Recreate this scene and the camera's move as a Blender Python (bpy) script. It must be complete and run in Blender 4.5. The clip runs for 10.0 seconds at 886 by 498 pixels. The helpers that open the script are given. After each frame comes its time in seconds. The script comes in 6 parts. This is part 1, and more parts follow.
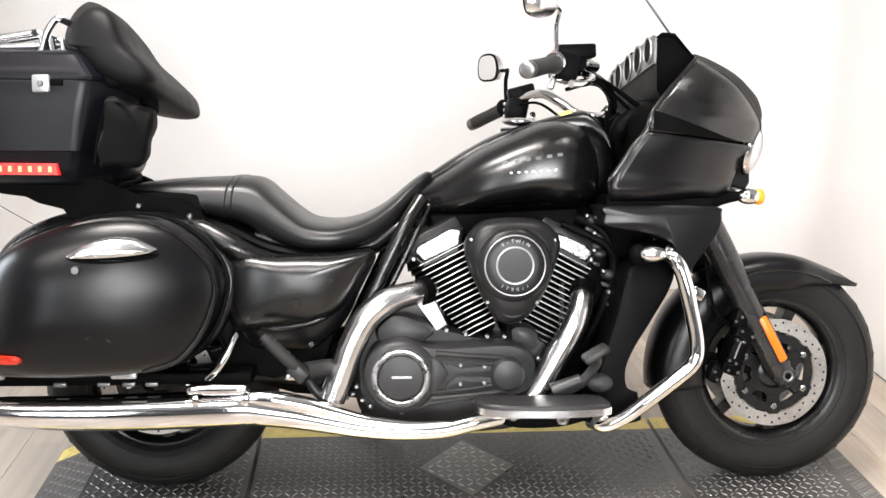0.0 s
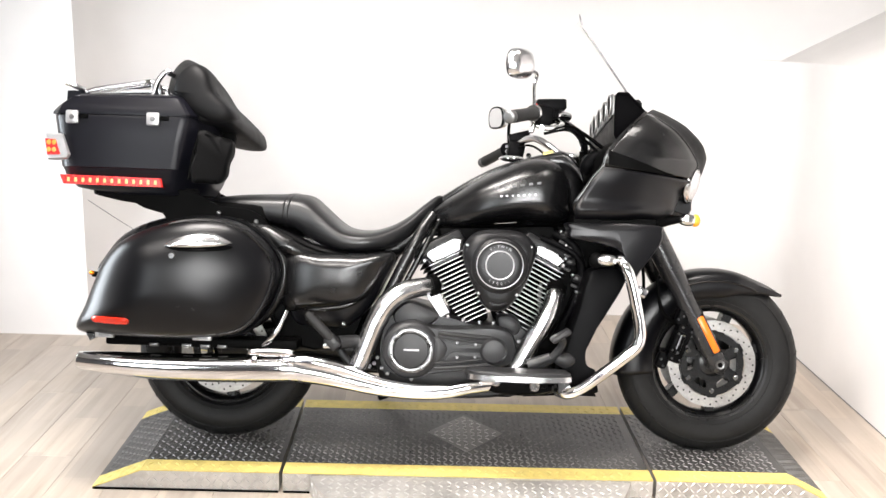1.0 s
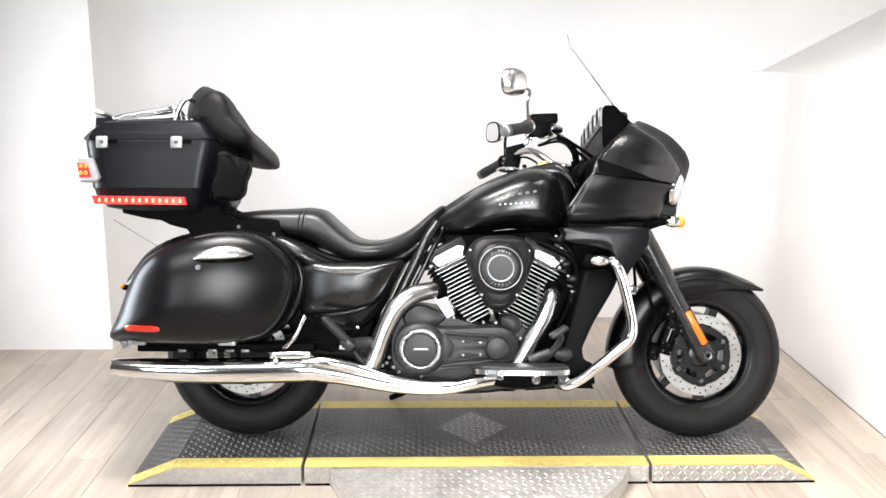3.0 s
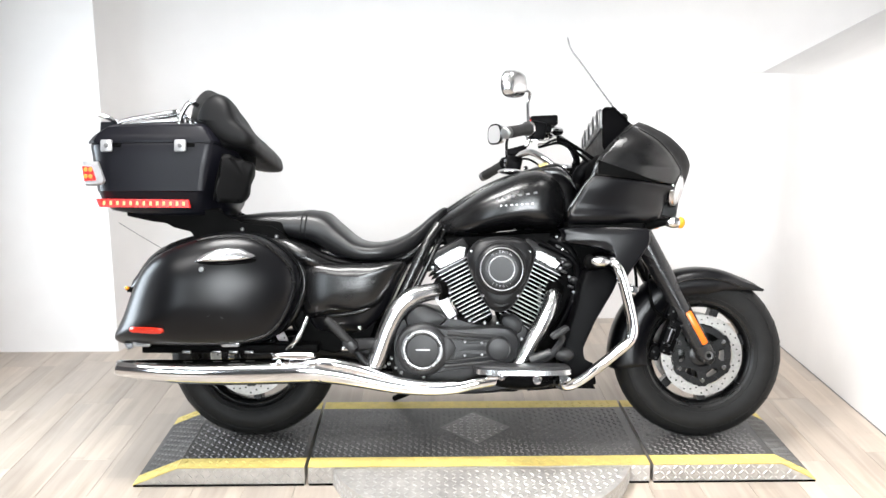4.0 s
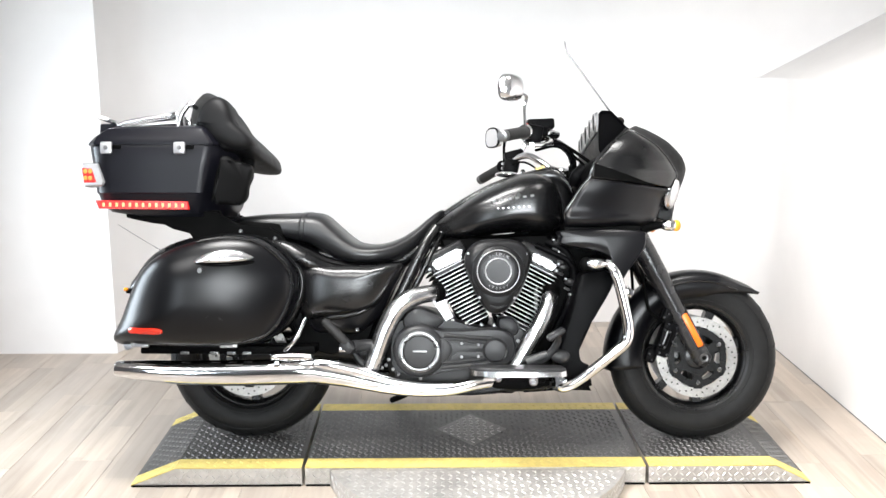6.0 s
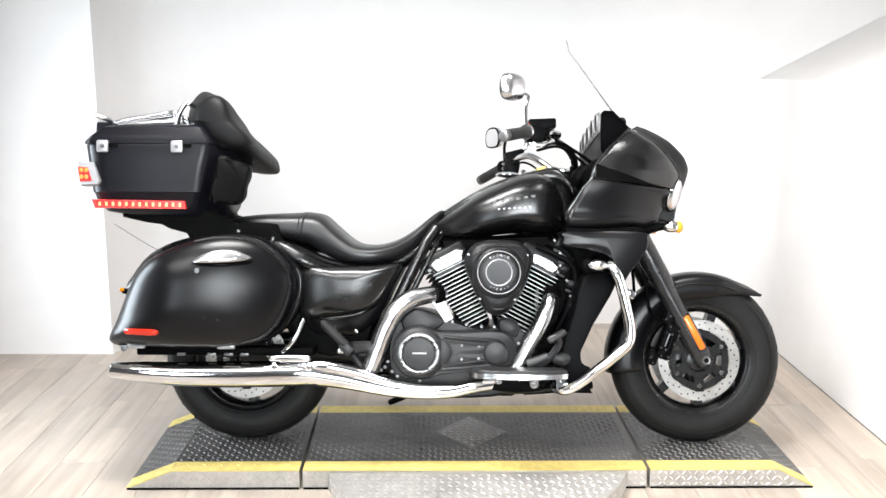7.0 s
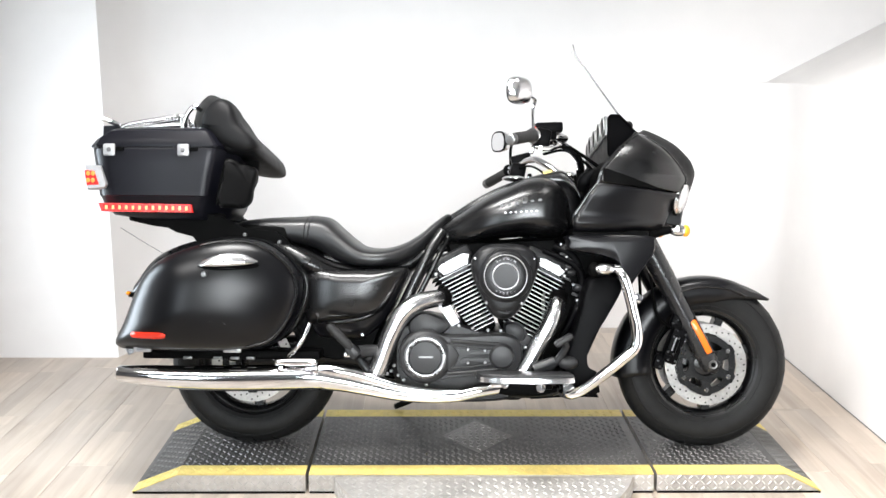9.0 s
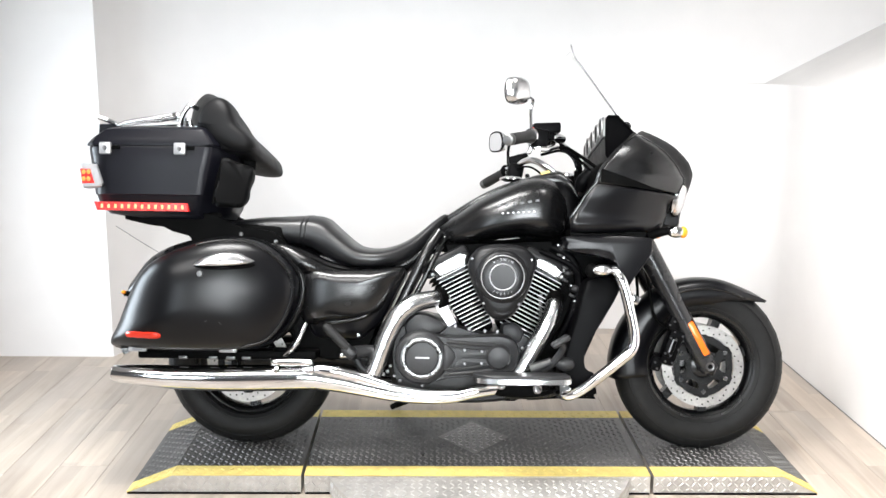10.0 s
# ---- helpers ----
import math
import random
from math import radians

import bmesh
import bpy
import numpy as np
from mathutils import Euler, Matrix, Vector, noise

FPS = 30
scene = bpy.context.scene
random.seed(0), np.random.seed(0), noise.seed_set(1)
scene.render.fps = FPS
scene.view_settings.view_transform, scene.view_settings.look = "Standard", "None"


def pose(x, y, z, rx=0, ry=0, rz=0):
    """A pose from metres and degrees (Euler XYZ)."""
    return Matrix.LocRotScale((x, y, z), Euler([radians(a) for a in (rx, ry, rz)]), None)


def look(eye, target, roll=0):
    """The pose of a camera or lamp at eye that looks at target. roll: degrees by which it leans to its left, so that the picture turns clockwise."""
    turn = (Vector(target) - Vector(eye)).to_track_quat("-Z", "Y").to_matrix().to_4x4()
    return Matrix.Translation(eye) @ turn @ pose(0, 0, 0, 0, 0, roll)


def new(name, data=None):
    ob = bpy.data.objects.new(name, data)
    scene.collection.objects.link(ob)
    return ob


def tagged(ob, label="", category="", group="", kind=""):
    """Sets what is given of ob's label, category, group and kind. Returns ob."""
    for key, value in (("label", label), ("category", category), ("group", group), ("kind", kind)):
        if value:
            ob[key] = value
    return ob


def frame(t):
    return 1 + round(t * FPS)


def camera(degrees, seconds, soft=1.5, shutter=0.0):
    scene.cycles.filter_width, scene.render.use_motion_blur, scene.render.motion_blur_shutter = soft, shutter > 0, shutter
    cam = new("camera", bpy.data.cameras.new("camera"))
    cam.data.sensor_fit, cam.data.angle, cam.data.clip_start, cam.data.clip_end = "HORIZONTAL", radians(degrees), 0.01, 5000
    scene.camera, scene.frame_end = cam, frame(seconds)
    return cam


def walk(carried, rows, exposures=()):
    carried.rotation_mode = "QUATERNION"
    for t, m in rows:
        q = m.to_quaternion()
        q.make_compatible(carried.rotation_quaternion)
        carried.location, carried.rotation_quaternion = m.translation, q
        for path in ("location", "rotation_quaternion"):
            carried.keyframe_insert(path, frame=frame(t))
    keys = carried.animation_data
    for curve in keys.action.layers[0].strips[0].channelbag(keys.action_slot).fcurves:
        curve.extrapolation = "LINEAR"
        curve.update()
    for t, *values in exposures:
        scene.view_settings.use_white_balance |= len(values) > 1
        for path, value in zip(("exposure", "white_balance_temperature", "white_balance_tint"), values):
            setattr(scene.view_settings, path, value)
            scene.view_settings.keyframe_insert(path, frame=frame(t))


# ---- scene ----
cam = camera(50.3, 10.0)
PATH = [
    (0, (-0.303, -2.344, 1.449), (-0.147, -0.433, 0.882), 0.8),
    (0.2, (-0.225, -2.503, 1.480), (-0.160, -0.584, 0.920), 0.6),
    (0.5, (-0.179, -2.756, 1.477), (-0.167, -0.82, 0.976), 1.9),
    (0.7, (-0.184, -2.883, 1.484), (-0.174, -0.948, 0.977), 1.3),
    (1, (-0.194, -3.082, 1.487), (-0.153, -1.134, 1.034), 1.8),
    (1.2, (-0.246, -3.207, 1.469), (-0.176, -1.265, 0.995), 1.5),
    (1.5, (-0.265, -3.341, 1.491), (-0.226, -1.394, 1.034), 0.2),
    (1.7, (-0.268, -3.37, 1.491), (-0.208, -1.42, 1.051), 0.4),
    (2, (-0.231, -3.372, 1.511), (-0.208, -1.418, 1.087), -0.4),
    (2.5, (-0.222, -3.326, 1.507), (-0.174, -1.372, 1.087), 0.3),
    (4, (-0.199, -3.354, 1.509), (-0.171, -1.397, 1.094), -0.1),
    (4.5, (-0.188, -3.374, 1.507), (-0.152, -1.416, 1.098), -0.4),
    (5, (-0.188, -3.382, 1.503), (-0.165, -1.423, 1.099), -0.3),
    (5.5, (-0.188, -3.383, 1.504), (-0.164, -1.424, 1.1), -0.1),
    (7, (-0.204, -3.342, 1.495), (-0.167, -1.383, 1.093), 0.3),
    (7.5, (-0.21, -3.322, 1.495), (-0.169, -1.365, 1.085), 0.5),
    (8, (-0.213, -3.315, 1.495), (-0.161, -1.358, 1.087), 0.5),
    (8.5, (-0.207, -3.326, 1.494), (-0.162, -1.366, 1.096), 0.3),
    (9, (-0.215, -3.339, 1.492), (-0.185, -1.378, 1.099), 0.3),
    (9.5, (-0.212, -3.336, 1.493), (-0.181, -1.376, 1.097), 0.7),
    (10, (-0.216, -3.327, 1.493), (-0.179, -1.367, 1.099), 0.6),
]
walk(cam, [(t, look(eye, target, roll)) for t, eye, target, roll in PATH],
     exposures=((0.0, 0.0, 6850, 13), (2.0, -0.02, 6850, 13), (2.7, -0.03, 6750, 12), (4.0, 0.02, 6500, 10), (5.5, 0.04, 6500, 10), (7.0, 0.02, 6500, 10), (8.0, -0.01, 6500, 10), (10.0, -0.01, 6500, 10)))

# ---- world and lamps ----
world = bpy.data.worlds.new("world")
scene.world = world
world.use_nodes = True
world.node_tree.nodes["Background"].inputs[0].default_value = (1, 1, 1, 1)
world.node_tree.nodes["Background"].inputs[1].default_value = 0.005
scene.view_settings.exposure = 0.0


def ceiling_lamp(x, y, sx, sy, watts, turn=0, spread=180, lean=0, z=2.66, warm=(1.0, 0.99, 0.975)):
    data = bpy.data.lights.new("ceiling_lamp", "AREA")
    data.shape, data.size, data.size_y, data.energy, data.color = "RECTANGLE", sx, sy, watts, warm
    data.spread = radians(spread)
    ob = new("ceiling_lamp", data)
    ob.matrix_world = pose(x, y, z, lean, turn, 0)
    return ob


# Lamps out of view; the first fills the right wall, the added third the left floor.
LAMPS = [(-0.75, -1.7, 1.2, 0.6, 80, -54, 105, 14), (0.9, -1.7, 1.2, 0.6, 22, -46, 150, 0), (-1.7, -1.9, 1.2, 0.6, 36, 0, 130, 0), (-0.75, -0.35, 1.2, 0.5, 52, -6, 122, 8), (0.85, -0.30, 1.2, 0.5, 50, -34, 128, 8)]
for row in LAMPS:
    ceiling_lamp(*row)


def fill_panel(x, y, z, sx, sz, watts, yaw, colour=(0.96, 0.985, 1.0), tilt=88, spread=180):
    """An added area light out of view, with no known fixture behind it."""
    data = bpy.data.lights.new("fill_panel_lamp", "AREA")
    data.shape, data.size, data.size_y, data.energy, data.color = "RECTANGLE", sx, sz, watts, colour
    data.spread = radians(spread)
    ob = new("fill_panel_lamp", data)
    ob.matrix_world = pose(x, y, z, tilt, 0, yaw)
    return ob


# Added fills: front, trunk side with right wall, and the bag's tail edge.
fill_panel(0.0, -4.8, 1.80, 1.8, 1.65, 31, 0, (0.92, 0.97, 1.0), 82, 56)
fill_panel(-2.25, -3.7, 1.5, 0.8, 1.3, 36, -62, (0.84, 0.93, 1.0))
fill_panel(-2.45, 0.05, 1.0, 0.5, 1.2, 40, -92, (0.80, 0.91, 1.0))

# ---- materials ----


def material(name, colour, rough=0.5, metal=0.0, vary=0.15, scale=30.0, bump=0.0, bump_scale=200.0, coat=0.0, rough_vary=0.08, per_object=0.0, spec=0.5):
    """A principled surface whose colour and gloss drift at two scales, with a fine relief."""
    mat = bpy.data.materials.new(name)
    mat.use_nodes = True
    nodes, links = mat.node_tree.nodes, mat.node_tree.links
    bsdf = nodes["Principled BSDF"]
    bsdf.inputs["Metallic"].default_value = metal
    bsdf.inputs["Coat Weight"].default_value = coat
    bsdf.inputs["Specular IOR Level"].default_value = spec
    bsdf.inputs["Coat Roughness"].default_value = 0.15
    coord = nodes.new("ShaderNodeTexCoord")
    big, fine = nodes.new("ShaderNodeTexNoise"), nodes.new("ShaderNodeTexNoise")
    big.inputs["Scale"].default_value, fine.inputs["Scale"].default_value = scale * 0.12, scale
    for n in (big, fine):
        n.inputs["Detail"].default_value = 4
        links.new(coord.outputs["Object"], n.inputs["Vector"])
    add = nodes.new("ShaderNodeMath")
    add.operation = "ADD"
    links.new(big.outputs[0], add.inputs[0])
    links.new(fine.outputs[0], add.inputs[1])
    ramp = nodes.new("ShaderNodeMapRange")
    ramp.inputs[1].default_value, ramp.inputs[2].default_value = 0.6, 1.4
    ramp.inputs[3].default_value, ramp.inputs[4].default_value = 1 - vary, 1 + vary
    links.new(add.outputs[0], ramp.inputs[0])
    mix = nodes.new("ShaderNodeVectorMath")
    mix.operation = "SCALE"
    mix.inputs[0].default_value = colour
    last = ramp.outputs[0]
    if per_object:
        info = nodes.new("ShaderNodeObjectInfo")
        own = nodes.new("ShaderNodeMapRange")
        own.inputs[3].default_value, own.inputs[4].default_value = 1 - per_object, 1 + per_object
        links.new(info.outputs["Random"], own.inputs[0])
        times = nodes.new("ShaderNodeMath")
        times.operation = "MULTIPLY"
        links.new(last, times.inputs[0])
        links.new(own.outputs[0], times.inputs[1])
        last = times.outputs[0]
    links.new(last, mix.inputs["Scale"])
    links.new(mix.outputs[0], bsdf.inputs["Base Color"])
    rr = nodes.new("ShaderNodeMapRange")
    rr.inputs[1].default_value, rr.inputs[2].default_value = 0.6, 1.4
    rr.inputs[3].default_value, rr.inputs[4].default_value = max(0.02, rough - rough_vary), min(1, rough + rough_vary)
    links.new(add.outputs[0], rr.inputs[0])
    links.new(rr.outputs[0], bsdf.inputs["Roughness"])
    if bump:
        grain = nodes.new("ShaderNodeTexNoise")
        grain.inputs["Scale"].default_value, grain.inputs["Detail"].default_value = bump_scale, 3
        links.new(coord.outputs["Object"], grain.inputs["Vector"])
        b = nodes.new("ShaderNodeBump")
        b.inputs["Strength"].default_value, b.inputs["Distance"].default_value = bump, 0.002
        links.new(grain.outputs[0], b.inputs["Height"])
        links.new(b.outputs[0], bsdf.inputs["Normal"])
    return mat


def glowing(name, colour, strength, base=(0.5, 0.02, 0.02)):
    mat = material(name, base, 0.25, vary=0.05)
    bsdf = mat.node_tree.nodes["Principled BSDF"]
    bsdf.inputs["Emission Color"].default_value = (*colour, 1)
    bsdf.inputs["Emission Strength"].default_value = strength
    return mat


SATIN = material("satin_black_paint", (0.0035, 0.0035, 0.0038), 0.27, spec=0.52, vary=0.2, scale=12, rough_vary=0.02)
BAGP = material("satin_black_case_paint", (0.0030, 0.0030, 0.0038), 0.30, spec=0.29, vary=0.2, scale=12, rough_vary=0.02)
TRUNKP = material("matt_black_paint", (0.0045, 0.0045, 0.0072), 0.33, spec=0.26, vary=0.2, scale=15, rough_vary=0.04, bump=0.006, bump_scale=900)
ENGINE = material("black_wrinkle_paint", (0.0088, 0.0088, 0.0094), 0.36, spec=0.22, vary=0.3, scale=60, bump=0.012, bump_scale=700)
DARK = material("black_steel", (0.002, 0.002, 0.002), 0.55, spec=0.03, vary=0.3, scale=40, rough_vary=0.12)
PLASTIC = material("grained_black_plastic", (0.0022, 0.0022, 0.0025), 0.42, spec=0.04, vary=0.2, scale=40, bump=0.012, bump_scale=500)
PADDING = material("dull_black_vinyl", (0.0045, 0.0045, 0.005), 0.55, spec=0.2, vary=0.25, scale=25, bump=0.03, bump_scale=420)
VINYL = material("black_vinyl", (0.008, 0.008, 0.0087), 0.36, spec=0.52, vary=0.25, scale=25, bump=0.014, bump_scale=420)
CLOTH = material("black_cloth", (0.0022, 0.0022, 0.0024), 0.6, spec=0.12, vary=0.3, scale=60, bump=0.5, bump_scale=28)
RUBBER = material("tyre_rubber", (0.0105, 0.0105, 0.0105), 0.5, spec=0.16, vary=0.4, scale=40, bump=0.05, bump_scale=300)
GRIP = material("grip_rubber", (0.011, 0.011, 0.011), 0.65, vary=0.2, scale=50, bump=0.2, bump_scale=300)
CHROME = material("chrome", (0.74, 0.74, 0.75), 0.10, 1.0, vary=0.05, scale=30, rough_vary=0.03)
SHELL = material("satin_chrome", (0.72, 0.72, 0.73), 0.24, 1.0, vary=0.05, scale=30, rough_vary=0.03)
STEEL = material("brushed_steel", (0.20, 0.20, 0.20), 0.42, 1.0, vary=0.15, scale=60, bump=0.05)
FINEDGE = material("machined_aluminium", (0.40, 0.40, 0.40), 0.35, 0.9, vary=0.15, scale=80)
CASE = material("satin_charcoal_casting", (0.019, 0.019, 0.020), 0.40, spec=0.34, vary=0.3, scale=50, bump=0.012, bump_scale=700)
DISC = material("ground_steel", (0.40, 0.39, 0.375), 0.40, 1.0, vary=0.25, scale=90, bump=0.05)
REFLECT = material("orange_reflector", (0.78, 0.15, 0.008), 0.25, vary=0.1)
# Strong colour noise stands in for mottled reflections in the chrome.
POLISH = material("polished_casting", (0.17, 0.17, 0.17), 0.28, 0.95, vary=0.65, scale=70, bump=0.6, bump_scale=55)
SILVER = material("silver_paint", (0.42, 0.42, 0.43), 0.4, 0.6, vary=0.15, scale=60)
FORK = material("satin_grey_black_paint", (0.011, 0.011, 0.012), 0.28, vary=0.2, scale=20)
GREYBAR = material("grey_lettering", (0.25, 0.25, 0.26), 0.4, 0.5, vary=0.1)
GROOVE = material("tread_groove", (0.002, 0.002, 0.002), 0.9, vary=0.1)
EMBOSS = material("dark_grey_lettering", (0.07, 0.07, 0.072), 0.4, 0.3, vary=0.1)
WALL = material("white_wall_paint", (0.745, 0.728, 0.72), 0.6, vary=0.035, scale=6, bump=0.05, bump_scale=120)
WALLGREY = material("off_white_paint", (0.74, 0.72, 0.705), 0.65, vary=0.05, scale=6, bump=0.05, bump_scale=120)
# Unseen ceiling kept greyer than the walls so the black paint mirrors less.
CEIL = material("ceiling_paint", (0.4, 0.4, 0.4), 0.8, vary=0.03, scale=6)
DULLGREY = material("dull_grey_paint", (0.15, 0.15, 0.155), 0.7, vary=0.1, scale=6)
MAT = material("black_tread_rubber", (0.040, 0.039, 0.038), 0.36, vary=0.4, scale=25, bump=0.05, rough_vary=0.12)
# Lugs far paler than the mat: their glints are put into the colour.
MATLUG = material("glinting_tread_lugs", (0.14, 0.138, 0.135), 0.36, vary=0.45, scale=9, rough_vary=0.1)
PLATE = material("tread_plate_steel", (0.50, 0.48, 0.455), 0.46, 0.6, vary=0.25, scale=40, bump=0.05, rough_vary=0.12)
PLATELUG = material("tread_plate_lugs", (0.60, 0.59, 0.57), 0.36, 0.75, vary=0.15, scale=40)
INLAY = material("dark_tread_plate", (0.19, 0.185, 0.18), 0.42, 0.5, vary=0.3, scale=40, bump=0.05, rough_vary=0.12)
YELLOW = material("yellow_floor_paint", (0.60, 0.475, 0.15), 0.55, vary=0.22, scale=30, bump=0.08, bump_scale=150, rough_vary=0.12)
AMBER = material("amber_plastic", (0.88, 0.28, 0.015), 0.25, vary=0.05)
REDLENS = material("red_reflector", (0.62, 0.03, 0.012), 0.2, vary=0.05)
REDSTRIP = glowing("red_lamp_lens", (1.0, 0.02, 0.008), 0.5)
LEDHOT = glowing("lit_led", (1.0, 0.28, 0.10), 1.9, (0.8, 0.2, 0.1))
LAMPORANGE = glowing("lit_tail_lamp", (1.0, 0.16, 0.03), 2.2, (0.8, 0.1, 0.02))


def glass_material(name, tint, rough=0.0, ior=1.45):
    mat = bpy.data.materials.new(name)
    mat.use_nodes = True
    bsdf = mat.node_tree.nodes["Principled BSDF"]
    bsdf.inputs["Base Color"].default_value = (*tint, 1)
    bsdf.inputs["Roughness"].default_value = rough
    bsdf.inputs["Transmission Weight"].default_value = 1.0
    bsdf.inputs["IOR"].default_value = ior
    return mat


CLEAR = glass_material("clear_screen", (0.98, 0.985, 0.985), 0.0, 1.04)
LENS = glass_material("lamp_lens", (0.95, 0.95, 0.95), 0.05)
MIRROR = material("mirror_glass", (0.9, 0.9, 0.9), 0.02, 1.0, vary=0.0, rough_vary=0.0)


def plank_material():
    mat = material("oak_laminate", (0.47, 0.37, 0.275), 0.38, vary=0.12, scale=8, bump=0.0, per_object=0.16)
    nodes, links = mat.node_tree.nodes, mat.node_tree.links
    bsdf = nodes["Principled BSDF"]
    coord, info = nodes.new("ShaderNodeTexCoord"), nodes.new("ShaderNodeObjectInfo")
    shift = nodes.new("ShaderNodeVectorMath")
    shift.operation = "SCALE"
    shift.inputs[0].default_value = (17.0, 31.0, 5.0)
    links.new(info.outputs["Random"], shift.inputs["Scale"])
    move = nodes.new("ShaderNodeVectorMath")
    links.new(coord.outputs["Object"], move.inputs[0])
    links.new(shift.outputs[0], move.inputs[1])
    stretch = nodes.new("ShaderNodeMapping")
    stretch.inputs["Scale"].default_value = (22, 1.6, 22)
    links.new(move.outputs[0], stretch.inputs[0])
    grain = nodes.new("ShaderNodeTexNoise")
    grain.inputs["Scale"].default_value, grain.inputs["Detail"].default_value = 1.0, 6
    grain.inputs["Distortion"].default_value = 0.6
    links.new(stretch.outputs[0], grain.inputs["Vector"])
    blotch = nodes.new("ShaderNodeTexNoise")
    blotch.inputs["Scale"].default_value = 3.2
    links.new(move.outputs[0], blotch.inputs["Vector"])
    ramp = nodes.new("ShaderNodeValToRGB")
    ramp.color_ramp.elements[0].position, ramp.color_ramp.elements[0].color = 0.3, (0.265, 0.208, 0.160, 1)
    ramp.color_ramp.elements[1].position, ramp.color_ramp.elements[1].color = 0.68, (0.485, 0.412, 0.343, 1)
    links.new(grain.outputs[0], ramp.inputs[0])
    tone = nodes.new("ShaderNodeMixRGB")
    tone.blend_type = "MIX"
    links.new(blotch.outputs[0], tone.inputs[0])
    links.new(ramp.outputs[0], tone.inputs[1])
    tone.inputs[2].default_value = (0.41, 0.36, 0.312, 1)
    turn = nodes.new("ShaderNodeMapping")
    turn.inputs["Rotation"].default_value = (0, 0, math.pi / 2)
    links.new(move.outputs[0], turn.inputs[0])
    strips = nodes.new("ShaderNodeTexBrick")
    strips.inputs["Scale"].default_value = 1.0
    strips.inputs["Brick Width"].default_value, strips.inputs["Row Height"].default_value = 0.61, 0.089
    strips.inputs["Mortar Size"].default_value = 0.0006
    strips.inputs["Color1"].default_value = (0.87, 0.875, 0.885, 1)
    strips.inputs["Color2"].default_value = (1.10, 1.09, 1.07, 1)
    strips.inputs["Mortar"].default_value = (0.9, 0.89, 0.87, 1)
    links.new(turn.outputs[0], strips.inputs[0])
    tones = nodes.new("ShaderNodeVectorMath")
    tones.operation = "MULTIPLY"
    links.new(tone.outputs[0], tones.inputs[0])
    links.new(strips.outputs[0], tones.inputs[1])
    own = nodes.new("ShaderNodeMapRange")
    own.inputs[3].default_value, own.inputs[4].default_value = 0.89, 1.06
    links.new(info.outputs["Random"], own.inputs[0])
    mul = nodes.new("ShaderNodeVectorMath")
    mul.operation = "SCALE"
    links.new(tones.outputs[0], mul.inputs[0])
    links.new(own.outputs[0], mul.inputs["Scale"])
    links.new(mul.outputs[0], bsdf.inputs["Base Color"])
    b = nodes.new("ShaderNodeBump")
    b.inputs["Strength"].default_value, b.inputs["Distance"].default_value = 0.12, 0.001
    links.new(grain.outputs[0], b.inputs["Height"])
    links.new(b.outputs[0], bsdf.inputs["Normal"])
    return mat


OAK = plank_material()
JOINT = material("plank_joint", (0.23, 0.175, 0.125), 0.7, vary=0.2)

# ---- mesh helpers ----


def finish(name, bm, mat, sharp=38):
    bmesh.ops.recalc_face_normals(bm, faces=bm.faces)
    me = bpy.data.meshes.new(name)
    bm.to_mesh(me)
    bm.free()
    me.materials.append(mat)
    me.shade_smooth()
    me.set_sharp_from_angle(angle=radians(sharp))
    return me


def part(name, bm, mat, parent, label="", sharp=38):
    ob = new(name, finish(name, bm, mat, sharp))
    ob.parent = parent
    if label:
        tagged(ob, label)
    return ob


def thing(name, label, category, m=None, group="", kind=""):
    ob = new(name)
    ob.empty_display_size = 0.1
    if m is not None:
        ob.matrix_world = m
    return tagged(ob, label, category, group, kind)


def curve(points, n=8, closed=False):
    """Points on a smooth line through the given ones, n to each stretch."""
    pts = [np.array(p, float) for p in points]
    count = len(pts)
    out = []
    for i in range(count if closed else count - 1):
        if closed:
            a, b, c, d = (pts[(i + k) % count] for k in (-1, 0, 1, 2))
        else:
            b, c = pts[i], pts[i + 1]
            a = pts[i - 1] if i else 2 * b - c
            d = pts[i + 2] if i + 2 < count else 2 * c - b
        for k in range(n):
            t = k / n
            out.append(0.5 * ((2 * b) + (c - a) * t + (2 * a - 5 * b + 4 * c - d) * t * t + (3 * b - a - 3 * c + d) * t ** 3))
    if not closed:
        out.append(pts[-1])
    return out


def skin(rings, bm=None, closed=True, caps=(True, True)):
    """Faces between rings of points; caps close the first and last ring."""
    bm = bm or bmesh.new()
    made = [[bm.verts.new(tuple(p)) for p in ring] for ring in rings]
    n = len(made[0])
    for a, b in zip(made, made[1:]):
        for i in range(n if closed else n - 1):
            j = (i + 1) % n
            bm.faces.new((a[i], a[j], b[j], b[i]))
    if closed and caps[0]:
        bm.faces.new(made[0])
    if closed and caps[1]:
        bm.faces.new(made[-1])
    return bm


